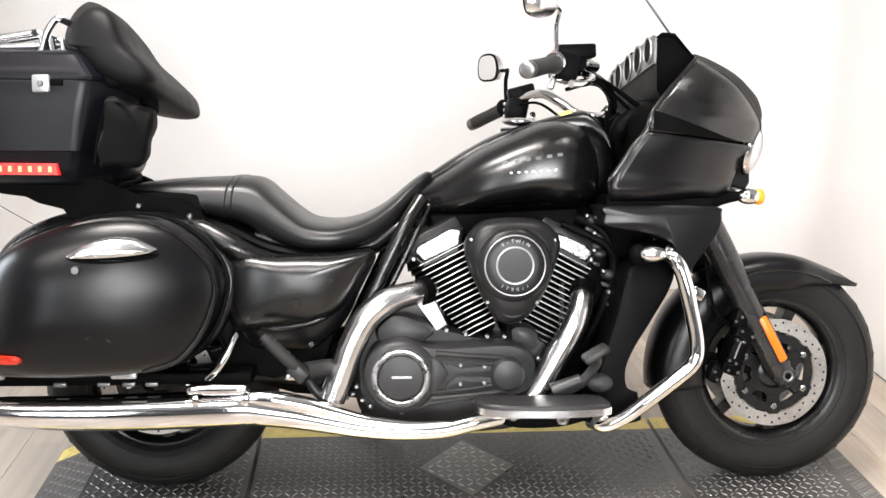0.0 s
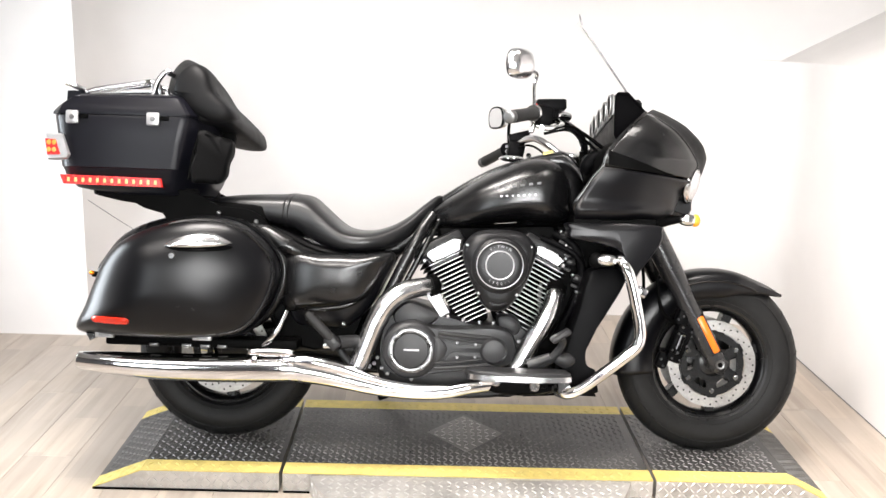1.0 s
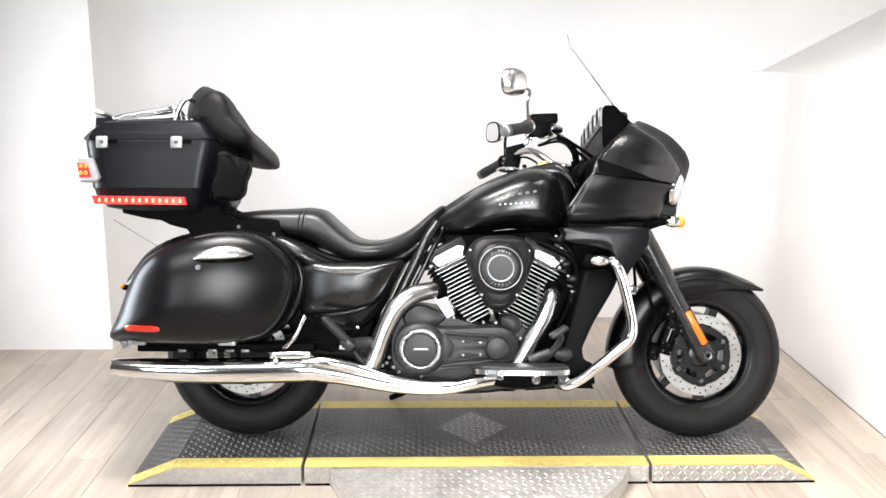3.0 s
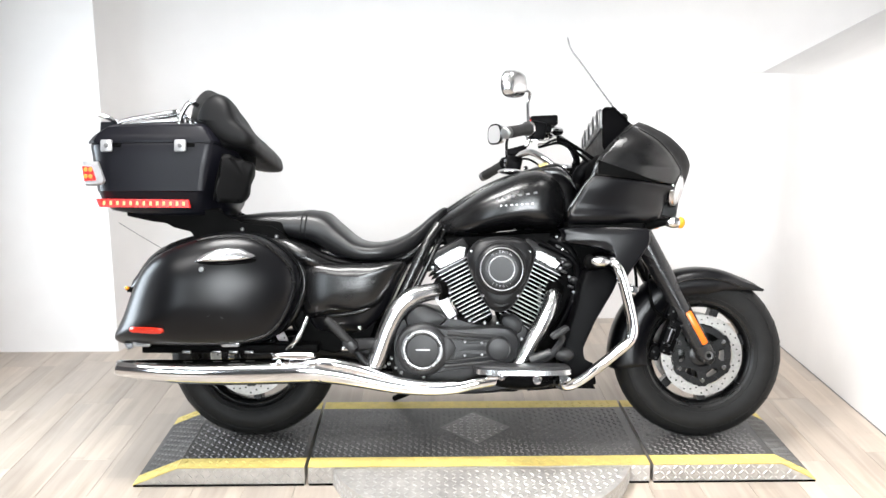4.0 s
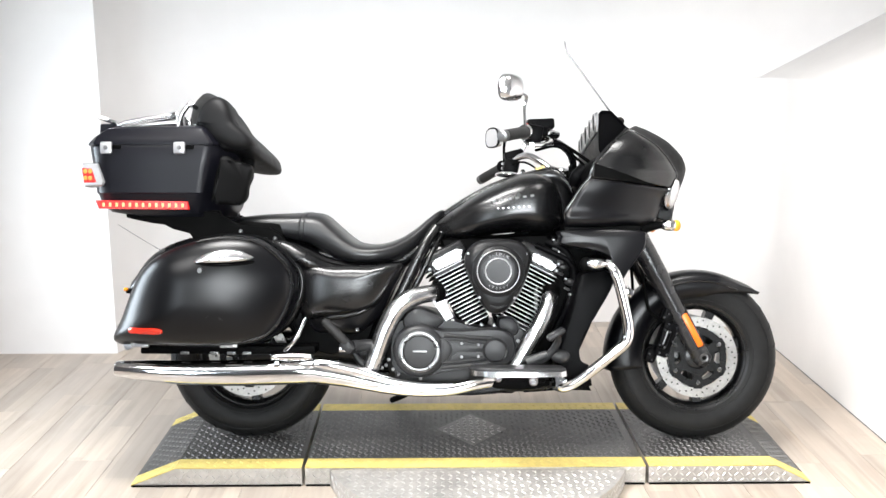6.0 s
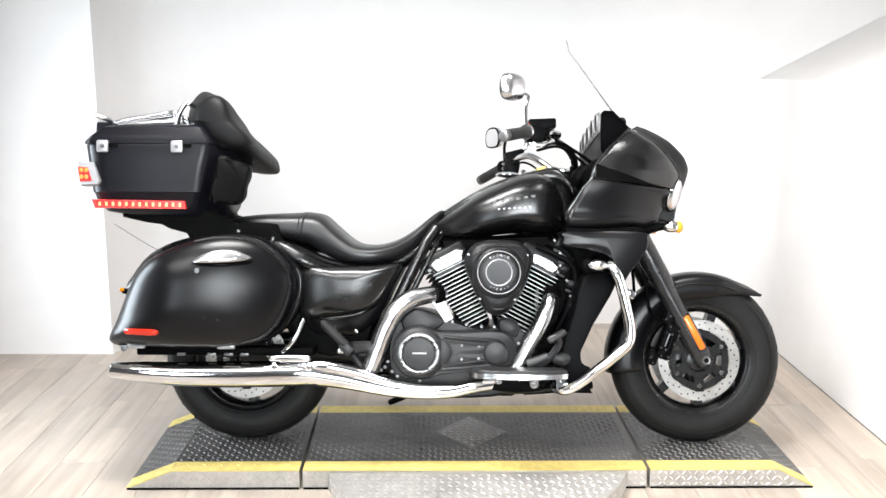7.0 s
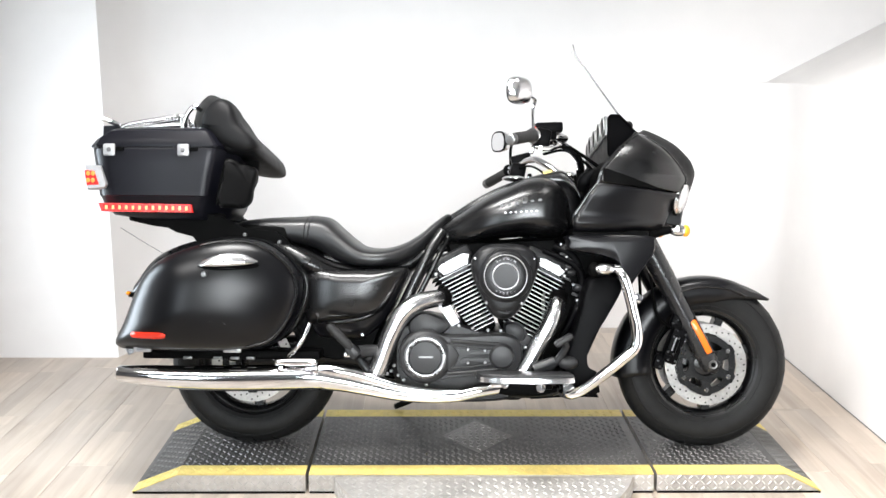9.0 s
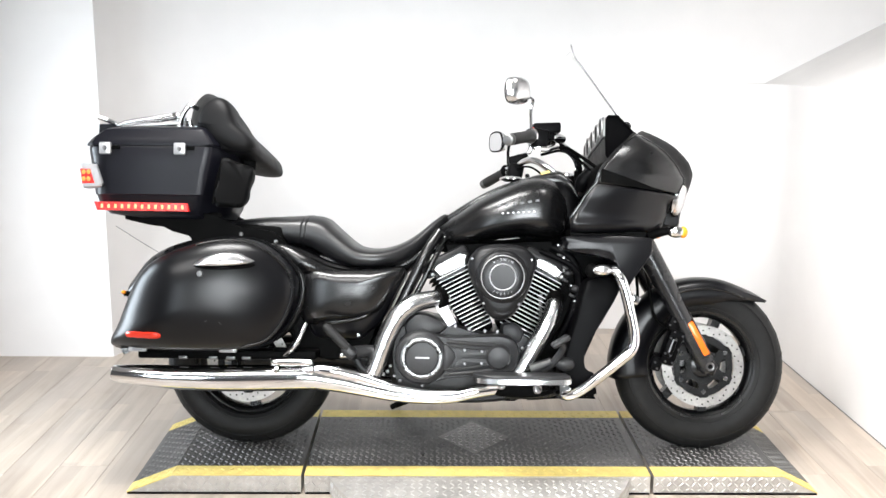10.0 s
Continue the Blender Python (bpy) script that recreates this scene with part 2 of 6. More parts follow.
def tube(points, radius, n=12, bm=None, smooth=6, closed=False):
    """A round bar along a smooth line; radius may be one number or one to each given point."""
    rows = [(*p, r) for p, r in zip(points, radius if isinstance(radius, (list, tuple)) else [radius] * len(points))]
    line = curve(rows, smooth, closed) if smooth > 1 else [np.array(r, float) for r in rows]
    at = [Vector(p[:3]) for p in line]
    rings, side = [], None
    for i, p in enumerate(at):
        if closed:
            way = at[(i + 1) % len(at)] - at[i - 1]
        else:
            way = at[min(i + 1, len(at) - 1)] - at[max(i - 1, 0)]
        way.normalize()
        if side is None:
            side = way.orthogonal().normalized()
        side = (side - way * side.dot(way)).normalized()
        up = way.cross(side)
        rings.append([p + (side * math.cos(2 * math.pi * k / n) + up * math.sin(2 * math.pi * k / n)) * line[i][3] for k in range(n)])
    if closed:
        rings.append(rings[0])
        return skin(rings, bm, True, (False, False))
    return skin(rings, bm)


def dome(outline, levels, bm=None, n=5, centre=None, smooth=True, sides=1):
    """A panel: the outline in x and height, stacked along the width by (scale, offset)."""
    line = curve(outline, n, True) if smooth else [np.array(p, float) for p in outline]
    mid = np.array(centre) if centre is not None else np.mean(line, axis=0)
    rings = []
    for k, s in levels:
        rings.append([(mid[0] + (p[0] - mid[0]) * k, s * sides, mid[1] + (p[1] - mid[1]) * k) for p in line])
    return skin(rings, bm)


def loft(rows, n=28, steps=5, power=2.4):
    """A body along x: rows of x, top, bottom, half width and, if given, the section's squareness."""
    rows = [(*r, power) if len(r) == 4 else r for r in rows]
    rings = []
    for x, top, low, half, pw in curve(rows, steps):
        ring = []
        for k in range(n):
            a = 2 * math.pi * k / n
            c, s = math.cos(a), math.sin(a)
            ring.append((x, half * math.copysign(abs(c) ** (2 / pw), c), (top + low) / 2 + (top - low) / 2 * math.copysign(abs(s) ** (2 / pw), s)))
        rings.append(ring)
    return skin(rings)


def lathe(profile, x, h, n=48, bm=None, close=False, s0=0.0):
    """A body turned about the crosswise axis through (x, h): rows of radius and offset."""
    rings = []
    for r, s in profile:
        r = max(r, 0.0004)
        rings.append([(x + r * math.cos(2 * math.pi * k / n), s0 + s, h + r * math.sin(2 * math.pi * k / n)) for k in range(n)])
    if close:
        rings.append(rings[0])
    return skin(rings, bm, True, (not close, not close))


def box(size, m=None, bevel=0.003, bm=None, segments=2):
    bm = bm or bmesh.new()
    made = bmesh.ops.create_cube(bm, size=1.0, matrix=(m or Matrix()) @ Matrix.Diagonal((*size, 1)))
    if bevel:
        edges = list({e for v in made["verts"] for e in v.link_edges})
        bmesh.ops.bevel(bm, geom=edges, offset=bevel, segments=segments, affect="EDGES", profile=0.5)
    return bm


def prism(outline, s0, s1, bevel=0.003, bm=None, smooth=0):
    """An outline in x and height, drawn out from s0 to s1, its rims rounded."""
    line = curve(outline, smooth, True) if smooth else outline
    mid = np.mean([np.array(p) for p in line], axis=0)
    size = max(np.abs(np.array(line) - mid).max(), 0.01)
    k = 1 - bevel / size
    step = bevel if s1 > s0 else -bevel
    rings = [[(mid[0] + (p[0] - mid[0]) * f, s, mid[1] + (p[1] - mid[1]) * f) for p in line] for f, s in ((k, s0), (1, s0 + step), (1, s1 - step), (k, s1))]
    return skin(rings, bm)


def ball(centre, radii, bm=None, turn=None, u=20, v=12):
    bm = bm or bmesh.new()
    bmesh.ops.create_uvsphere(bm, u_segments=u, v_segments=v, radius=1, matrix=Matrix.Translation(centre) @ (turn or Matrix()) @ Matrix.Diagonal((*radii, 1)))
    return bm


def ring_on(x, h, s, radius, thick, sgn=-1, n=40):
    """A thin round ring lying on a face that looks sideways."""
    return tube([(x + radius * math.cos(a), s, h + radius * math.sin(a)) for a in (2 * math.pi * k / n for k in range(n))], thick, 8, smooth=1, closed=True)


def bolt(x, h, s, r=0.006, sgn=-1, bm=None):
    return lathe([(0, sgn * 0.006), (r * 0.7, sgn * 0.006), (r, sgn * 0.003), (r, -sgn * 0.004)], x, h, 10, bm, s0=s)


# ---- room ----
LEFT, RIGHT, BACK, FRONT, TOP = -2.95, 1.613, 1.83, -5.2, 2.7
LEDGE = 1.385


def slab(name, lo, hi, mat, label, category):
    bm = bmesh.new()
    lo, hi = Vector(lo), Vector(hi)
    box(hi - lo, Matrix.Translation((lo + hi) / 2), 0.0, bm)
    return tagged(new(name, finish(name, bm, mat)), label, category, kind="structure")


slab("wall_back_pier", (LEFT, 1.28, 0), (-1.79, BACK + 0.12, TOP), WALL, "white painted wall pier stepping forward from the back wall", "wall")
plan = curve([(-1.79, 1.283), (-1.735, 1.42), (-1.62, 1.57), (-1.40, 1.70), (-1.05, 1.79), (-0.5, 1.825), (-0.1, BACK), (0.8, BACK), (RIGHT + 1.2, BACK)], 6)
bm = skin([[(p[0], p[1], z) for p in plan] + [(RIGHT + 1.2, BACK + 0.12, z), (-1.79, BACK + 0.12, z)] for z in (0, TOP)])
tagged(new("wall_back", finish("wall_back", bm, WALL)), "smooth white painted back wall curving towards the pier", "wall", kind="structure")
slab("wall_left", (LEFT - 0.12, -1.2, 0), (LEFT, BACK + 0.12, TOP), WALL, "plain white painted side wall", "wall")
# The dull grey walls are added out of view to keep reflections dark.
slab("wall_left_dark", (LEFT - 0.12, FRONT, 0), (LEFT, -1.2, TOP), DULLGREY, "unseen dull grey side wall added to darken reflections", "wall")
slab("wall_right", (RIGHT, -1.2, 0), (RIGHT + 0.12, BACK, LEDGE), WALL, "low white painted side wall under a sloping ledge", "wall")
# the rounded corner between the back wall and the low wall
COVE = 0.42
arc = [(RIGHT - COVE + COVE * math.sin(a), BACK - COVE + COVE * math.cos(a)) for a in np.linspace(0, math.pi / 2, 19)]
bm = skin([[(x - 0.0006, y - 0.0006, z) for x, y in arc] + [(RIGHT - 0.0006, BACK - 0.0006, z)] for z in (0.0005, LEDGE - 0.001)])
tagged(new("wall_corner", finish("wall_corner", bm, WALL, 30)), "softly rounded white corner between two walls", "wall", kind="structure")
slab("wall_right_dark", (RIGHT, FRONT, 0), (RIGHT + 0.12, -1.2, TOP), DULLGREY, "unseen dull grey side wall added to darken reflections", "wall")
slab("wall_right_outer", (RIGHT + 1.08, -1.2, LEDGE), (RIGHT + 1.2, BACK, TOP), WALL, "white wall above the sloping ledge", "wall")
slab("wall_front", (LEFT - 0.12, FRONT - 0.12, 0), (RIGHT + 1.2, FRONT, TOP), DULLGREY, "unseen dull grey wall behind the view added to darken reflections", "wall")
slab("ceiling", (LEFT - 0.12, FRONT - 0.12, TOP), (RIGHT + 1.2, BACK + 0.12, TOP + 0.1), CEIL, "plain mid-grey ceiling out of view", "ceiling")
bm = skin([[(RIGHT + 0.001, y, LEDGE), (RIGHT + 1.08, y, LEDGE + 0.56), (RIGHT + 1.08, y, LEDGE + 0.44), (RIGHT + 0.12, y, LEDGE - 0.06)] for y in (-1.2, BACK)])
tagged(new("sloping_ledge", finish("sloping_ledge", bm, WALLGREY)), "greyish sloping ledge on top of the low wall", "ledge", kind="structure")
floor = slab("floor", (LEFT - 0.12, FRONT - 0.12, -0.12), (RIGHT + 0.12, BACK, -0.006), JOINT, "pale oak laminate plank floor", "floor")

# Thin strips draw the shadow line where wall and pier meet the floor.
slab("shadow_line_right", (RIGHT - 0.004, -1.2, 0.0), (RIGHT - 0.0005, BACK - 0.001, 0.0035), DULLGREY, "thin grey strip drawing the shadow line at the wall foot", "baseboard")
slab("shadow_line_pier", (LEFT + 0.001, 1.276, 0.0), (-1.79, 1.2795, 0.006), WALLGREY, "thin pale strip drawing the faint shadow line at the pier foot", "baseboard")

# ---- platform ----
PZ, Y0, Y1 = 0.066, -0.255, 0.365


def lugs(spots, length, width, height):
    """Raised treads: rows of a place on the plane and an angle, in a plane given by a matrix."""
    bm = bmesh.new()
    for m in spots:
        ring = [bm.verts.new(m @ Vector((length * a, width * b, 0))) for a, b in ((-1, 0), (-0.5, 0.8), (0.5, 0.8), (1, 0), (0.5, -0.8), (-0.5, -0.8))]
        ridge = [bm.verts.new(m @ Vector((length * a, 0, height))) for a in (-0.55, 0.55)]
        for k, (i, j) in enumerate(((0, 1), (2, 3), (3, 4), (5, 0))):
            bm.faces.new((ring[i], ring[j], ridge[0 if k in (0, 3) else 1]))
        bm.faces.new((ring[1], ring[2], ridge[1], ridge[0]))
        bm.faces.new((ring[4], ring[5], ridge[0], ridge[1]))
    return bm


def tread(u0, u1, v0, v1, base, pitch, keep=None):
    """Poses of treads that lie crosswise by turns over the plane of base."""
    out = []
    for i in range(int((u1 - u0) / pitch)):
        for j in range(int((v1 - v0) / pitch)):
            u, v = u0 + (i + 0.5) * pitch, v0 + (j + 0.5) * pitch
            if keep is None or keep(u, v):
                out.append(base @ pose(u, v, 0, 0, 0, 45 if (i + j) % 2 else -45))
    return out


def platform(name, x0, x1, foot, label):
    """One section: x0 to x1 flat; foot is where its ramp meets the floor, if it has one."""
    ob = thing(name, label, "platform", group="platform sections")
    ends = [x0, x1]
    lowx = [x0, x1]
    if foot is not None:
        lowx[0 if foot < x0 else 1] = foot
    profile = [(lowx[0], 0.002), (lowx[1], 0.002), (ends[1], PZ), (ends[0], PZ)]
    bm = skin([[(x, y, z) for x, z in profile] for y in (Y0, Y1)])
    part("steel_body", bm, PLATE, ob)
    stripe = 0.075
    top = lambda a, b, y0, y1, up: skin([[(a, y, PZ + 0.0005), (b, y, PZ + 0.0005), (b, y, PZ + up), (a, y, PZ + up)] for y in (y0, y1)])
    part("rubber_mat", top(x0, x1, Y0 + stripe, Y1 - stripe, 0.004), MAT, ob, "black tread-patterned rubber mat")
    part("yellow_stripe", top(x0, x1, Y0, Y0 + stripe, 0.0042), YELLOW, ob, "worn yellow edge stripe")
    part("yellow_stripe", top(x0, x1, Y1 - stripe, Y1, 0.0042), YELLOW, ob, "worn yellow edge stripe")
    flat = Matrix.Translation((0, 0, PZ + 0.0042))
    inlay = (lambda u, v: abs(u + 0.027) / 0.15 + abs(v - 0.085) / 0.175 > 1) if foot is None else None
    tagged(part("mat_treads", lugs(tread(x0 + 0.004, x1 - 0.004, Y0 + stripe, Y1 - stripe, flat, 0.0215, inlay), 0.0105, 0.0030, 0.0026), MATLUG, ob), kind="stuff")
    for y in (Y0, Y1 - stripe):
        tagged(part("stripe_treads", lugs(tread(x0 + 0.004, x1 - 0.004, y, y + stripe, flat, 0.0295), 0.0108, 0.0038, 0.002), YELLOW, ob), kind="stuff")
    if foot is not None:
        sgn = 1 if foot > x0 else -1
        near = x1 if sgn > 0 else x0
        run = abs(foot - near)
        ang = math.degrees(math.atan2(PZ - 0.002, run))
        ln = math.hypot(run, PZ - 0.002)
        base = pose(near, 0, PZ + 0.001, 0, ang * sgn, 0) @ Matrix.Diagonal((sgn, 1, 1, 1))
        for nm, a, b, mat, lug in (("ramp_mat", Y0 + stripe, Y1 - stripe, MAT, "mat_treads"), ("ramp_stripe", Y0, Y0 + stripe, YELLOW, "stripe_treads"), ("ramp_stripe", Y1 - stripe, Y1, YELLOW, "stripe_treads")):
            bm = skin([[(0, y, 0), (ln, y, 0), (ln, y, 0.0035), (0, y, 0.0035)] for y in (a, b)])
            bm.transform(base)
            part(nm, bm, mat, ob)
            tagged(part(lug, lugs(tread(0.002, ln, a, b, base @ Matrix.Translation((0, 0, 0.0034)), 0.0215), 0.0105, 0.0030, 0.0026), MATLUG if mat is MAT else mat, ob), kind="stuff")
    skirt = pose(0, Y0 - 0.0005, 0, 90, 0, 0)
    on_skirt = lambda u, v: x0 + 0.01 < u < x1 - 0.01 or (foot is not None and v < PZ * (1 - abs(u - (x1 if foot > x1 else x0)) / abs(foot - (x1 if foot > x1 else x0))) - 0.014)
    tagged(part("skirt_treads", lugs(tread(min(lowx), max(lowx), 0.004, PZ + 0.004, skirt, 0.0215, on_skirt), 0.0105, 0.0026, 0.0020), PLATELUG, ob), kind="stuff")
    # Thin dark strip along the foot of the skirt.
    part("bottom_strip", box((max(lowx) - min(lowx) - 0.004, 0.006, 0.006), Matrix.Translation((sum(lowx) / 2, Y0 - 0.002, 0.003)), 0.001), DARK, ob, "thin dark strip along the floor")
    return ob


platform("platform_ramp", -1.09, -0.645, -1.25, "low steel platform section with tread mat and sloping end")
centre = platform("platform_centre", -0.633, 0.578, None, "low steel platform section with tread mat and diamond inlay")
platform("platform_ramp", 0.59, 1.045, 1.172, "low steel platform section with tread mat and sloping end")
inlay = [(-0.163, 0.087), (-0.027, -0.072), (0.110, 0.087), (-0.027, 0.243)]
bm = skin([[(x, y, PZ + z) for x, y in inlay] for z in (0.003, 0.0052)])
part("diamond_inlay", bm, INLAY, centre, "bare steel tread-plate diamond")
tagged(part("inlay_treads", lugs(tread(-0.17, 0.12, -0.08, 0.25, Matrix.Translation((0, 0, PZ + 0.0052)), 0.026, lambda u, v: abs(u + 0.027) / 0.125 + abs(v - 0.085) / 0.145 < 1), 0.012, 0.0035, 0.002), PLATELUG, centre), kind="stuff")

# round step in front of the platform
step = thing("round_step", "half-round steel tread-plate step against the platform", "step")
CX, CY, CR, CZ = -0.02, -0.105, 0.545, 0.064
arc = [(CX + CR * math.cos(a), CY + CR * math.sin(a)) for a in np.linspace(math.pi + math.asin((CY - Y0) / CR), 2 * math.pi - math.asin((CY - Y0) / CR), 65)]
arc = [(x, min(y, Y0 - 0.006)) for x, y in arc]
bm = skin([[(x, y, z) for x, y in arc] for z in (0.001, CZ)])
part("step_body", bm, PLATE, step)
keep = lambda u, v: math.hypot(u - CX, v - CY) < CR - 0.015
tagged(part("step_treads", lugs(tread(CX - CR, CX + CR, CY - CR, Y0 - 0.012, Matrix.Translation((0, 0, CZ)), 0.027, keep), 0.0105, 0.0032, 0.002), PLATELUG, step), kind="stuff")
around = []
for k in range(60):
    a = math.pi + 0.29 + (math.pi - 0.58) * (k + 0.5) / 60
    for j in range(2):
        m = Matrix.Translation((CX + CR * math.cos(a), CY + CR * math.sin(a), 0.018 + 0.026 * j)) @ pose(0, 0, 0, 0, 0, math.degrees(a) + 90) @ pose(0, 0, 0, 90, 0, 0) @ pose(0, 0, 0, 0, 0, 45 if (k + j) % 2 else -45)
        around.append(m)
tagged(part("rim_treads", lugs(around, 0.012, 0.004, 0.0022), PLATELUG, step), kind="stuff")

# ---- motorcycle ----
LEAN_DEG, YAW_DEG = 11.0, 1.5
AXF, AXR, FR = 0.810, -0.868, 0.317
bike = thing("motorcycle", "matt black touring motorcycle with hard cases leaning on its stand", "motorcycle",
             pose(0.836, 0, PZ + 0.001, 0, 0, -YAW_DEG) @ pose(0, 0, 0, -LEAN_DEG, 0, 0) @ pose(-0.836, 0, 0))


def wheel(name, x, radius, width, disc_r, sides):
    r0 = 0.194
    w = width / 2
    rim = part(name, lathe([(r0, -w * 0.80), (r0 + 0.008, -w * 0.86), (r0 + 0.006, -w * 0.72), (r0 - 0.008, -w * 0.66), (r0 - 0.018, -w * 0.45), (r0 - 0.019, 0),
                            (r0 - 0.018, w * 0.45), (r0 - 0.008, w * 0.66), (r0 + 0.006, w * 0.72), (r0 + 0.008, w * 0.86), (r0, w * 0.80), (r0 - 0.004, 0)], x, radius, 64, close=True), SATIN, bike, "black cast alloy wheel")
    half = [(r0 - 0.004, w * 0.72), (r0 + 0.012, w * 0.86), (r0 + 0.03, w * 0.97), (r0 + (radius - r0) * 0.45, w * 1.04), (radius - 0.042, w * 0.98), (radius - 0.024, w * 0.82), (radius - 0.008, w * 0.5), (radius, 0)]
    prof = [(r, -s) for r, s in half] + [(r, s) for r, s in half[-2::-1]]
    tyre = lathe(prof, x, radius, 96, close=True)
    tyre = part("tyre", tyre, RUBBER, rim, "black road tyre")
    for sg in (-1, 1):
        for r, s in ((r0 + 0.022, w * 0.925), (r0 + (radius - r0) * 0.66, w * 1.02)):
            spin = [2 * math.pi * k / 72 for k in range(72)]
            part("sidewall_ridge", tube([(x + r * math.cos(a), sg * s, radius + r * math.sin(a)) for a in spin], 0.0016, 6, smooth=1, closed=True), RUBBER, tyre)
    # thin black strips on the shoulders stand in for shaded tread grooves
    line = curve([(s, r) for r, s in half[::-1]][:5], 4)
    bm = bmesh.new()
    for k in range(26):
        for sg in (-1, 1):
            a = 2 * math.pi * (k + 0.25 * sg) / 26
            pts = []
            for f in np.linspace(0.22, 0.95, 6):
                s = f * w * 0.98
                r = float(np.interp(s, [q[0] for q in line], [q[1] for q in line]))
                b = a + 0.10 * (f - 0.2) * sg
                pts.append((x + (r - 0.0010) * math.cos(b), sg * s, radius + (r - 0.0010) * math.sin(b)))
            tube(pts, [0.0006, 0.0020, 0.0026, 0.0026, 0.0020, 0.0006], 5, bm, smooth=1)
    tagged(part("tread_pattern", bm, GROOVE, rim), kind="stuff")
    for k in range(7):
        a = 2 * math.pi * k / 7 + 0.3
        m = Matrix.Translation((x, 0, radius)) @ Matrix.Rotation(-a, 4, "Y")
        bm = skin([[m @ Vector((d, s * hw, u * 0.016)) for s, u in ((-1, -1), (1, -1), (1, 1), (-1, 1))] for d, hw in ((0.04, 0.030), (0.10, 0.022), (0.180, 0.026))])
        part("spoke", bm, SATIN, rim)
    part("hub", lathe([(0.03, -0.075), (0.045, -0.07), (0.05, -0.03), (0.05, 0.03), (0.045, 0.07), (0.03, 0.075)], x, radius, 32), SATIN, rim)
    for sg in sides:
        s0 = sg * (w * 0.5 + 0.045)
        disc = lathe([(disc_r, -0.0025), (disc_r, 0.0025), (disc_r - 0.036, 0.0025), (disc_r - 0.036, -0.0025)], x, radius, 64, close=True, s0=s0)
        part("brake_disc", disc, DISC, rim, "drilled steel brake disc")
        part("disc_carrier", lathe([(0.044, -0.004), (0.062, -0.004), (0.062, 0.004), (0.044, 0.004)], x, radius, 40, close=True, s0=s0), SATIN, rim, "black brake disc carrier")
        part("carrier_rim", lathe([(0.086, -0.003), (0.110, -0.003), (0.110, 0.003), (0.086, 0.003)], x, radius, 48, close=True, s0=s0), SATIN, rim)
        for k in range(6):
            m = Matrix.Translation((x, s0, radius)) @ Matrix.Rotation(-(2 * math.pi * k / 6 + 0.55), 4, "Y")
            part("carrier_arm", skin([[m @ Vector((d, t, u)) for t, u in ((-0.003, -hw), (0.003, -hw), (0.003, hw), (-0.003, hw))] for d, hw in ((0.058, 0.020), (0.074, 0.016), (0.090, 0.022))]), SATIN, rim)
            part("carrier_lug", skin([[m @ Vector((d, t, u)) for t, u in ((-0.003, -hw), (0.003, -hw), (0.003, hw), (-0.003, hw))] for d, hw in ((0.106, 0.022), (disc_r - 0.033, 0.014))]), SATIN, rim)
        # Raised black dots stand in for the dark of the drilled holes.
        bm = bmesh.new()
        for k in range(40):
            a = 2 * math.pi * k / 40
            rr = disc_r - (0.009, 0.018, 0.027)[k % 3]
            lathe([(0.0032, sg * 0.0030), (0.0032, sg * 0.0020)], x + rr * math.cos(a), radius + rr * math.sin(a), 8, bm, s0=s0)
        for k in range(6):
            a = 2 * math.pi * k / 6 + 0.55
            part("disc_bolt", bolt(x + 0.094 * math.cos(a), radius + 0.094 * math.sin(a), s0 + sg * 0.004, 0.009, sg), CHROME, rim)
        tagged(part("disc_hole_dots", bm, DARK, rim), kind="stuff")
    return rim


fw = wheel("front_wheel", AXF, FR, 0.126, 0.150, (-1, 1))
rw = wheel("rear_wheel", AXR, 0.316, 0.170, 0.150, (-1,))

# front fork, brakes and mudguard
RAKE = Vector((-0.222, 0, 0.41)).normalized()


def on_fork(d, s, off=0.0):
    """A point d metres up the fork from the axle, off metres ahead of its line."""
    p = Vector((0.812, s, 0.326)) + RAKE * d
    return p + Vector((RAKE.z, 0, -RAKE.x)) * off


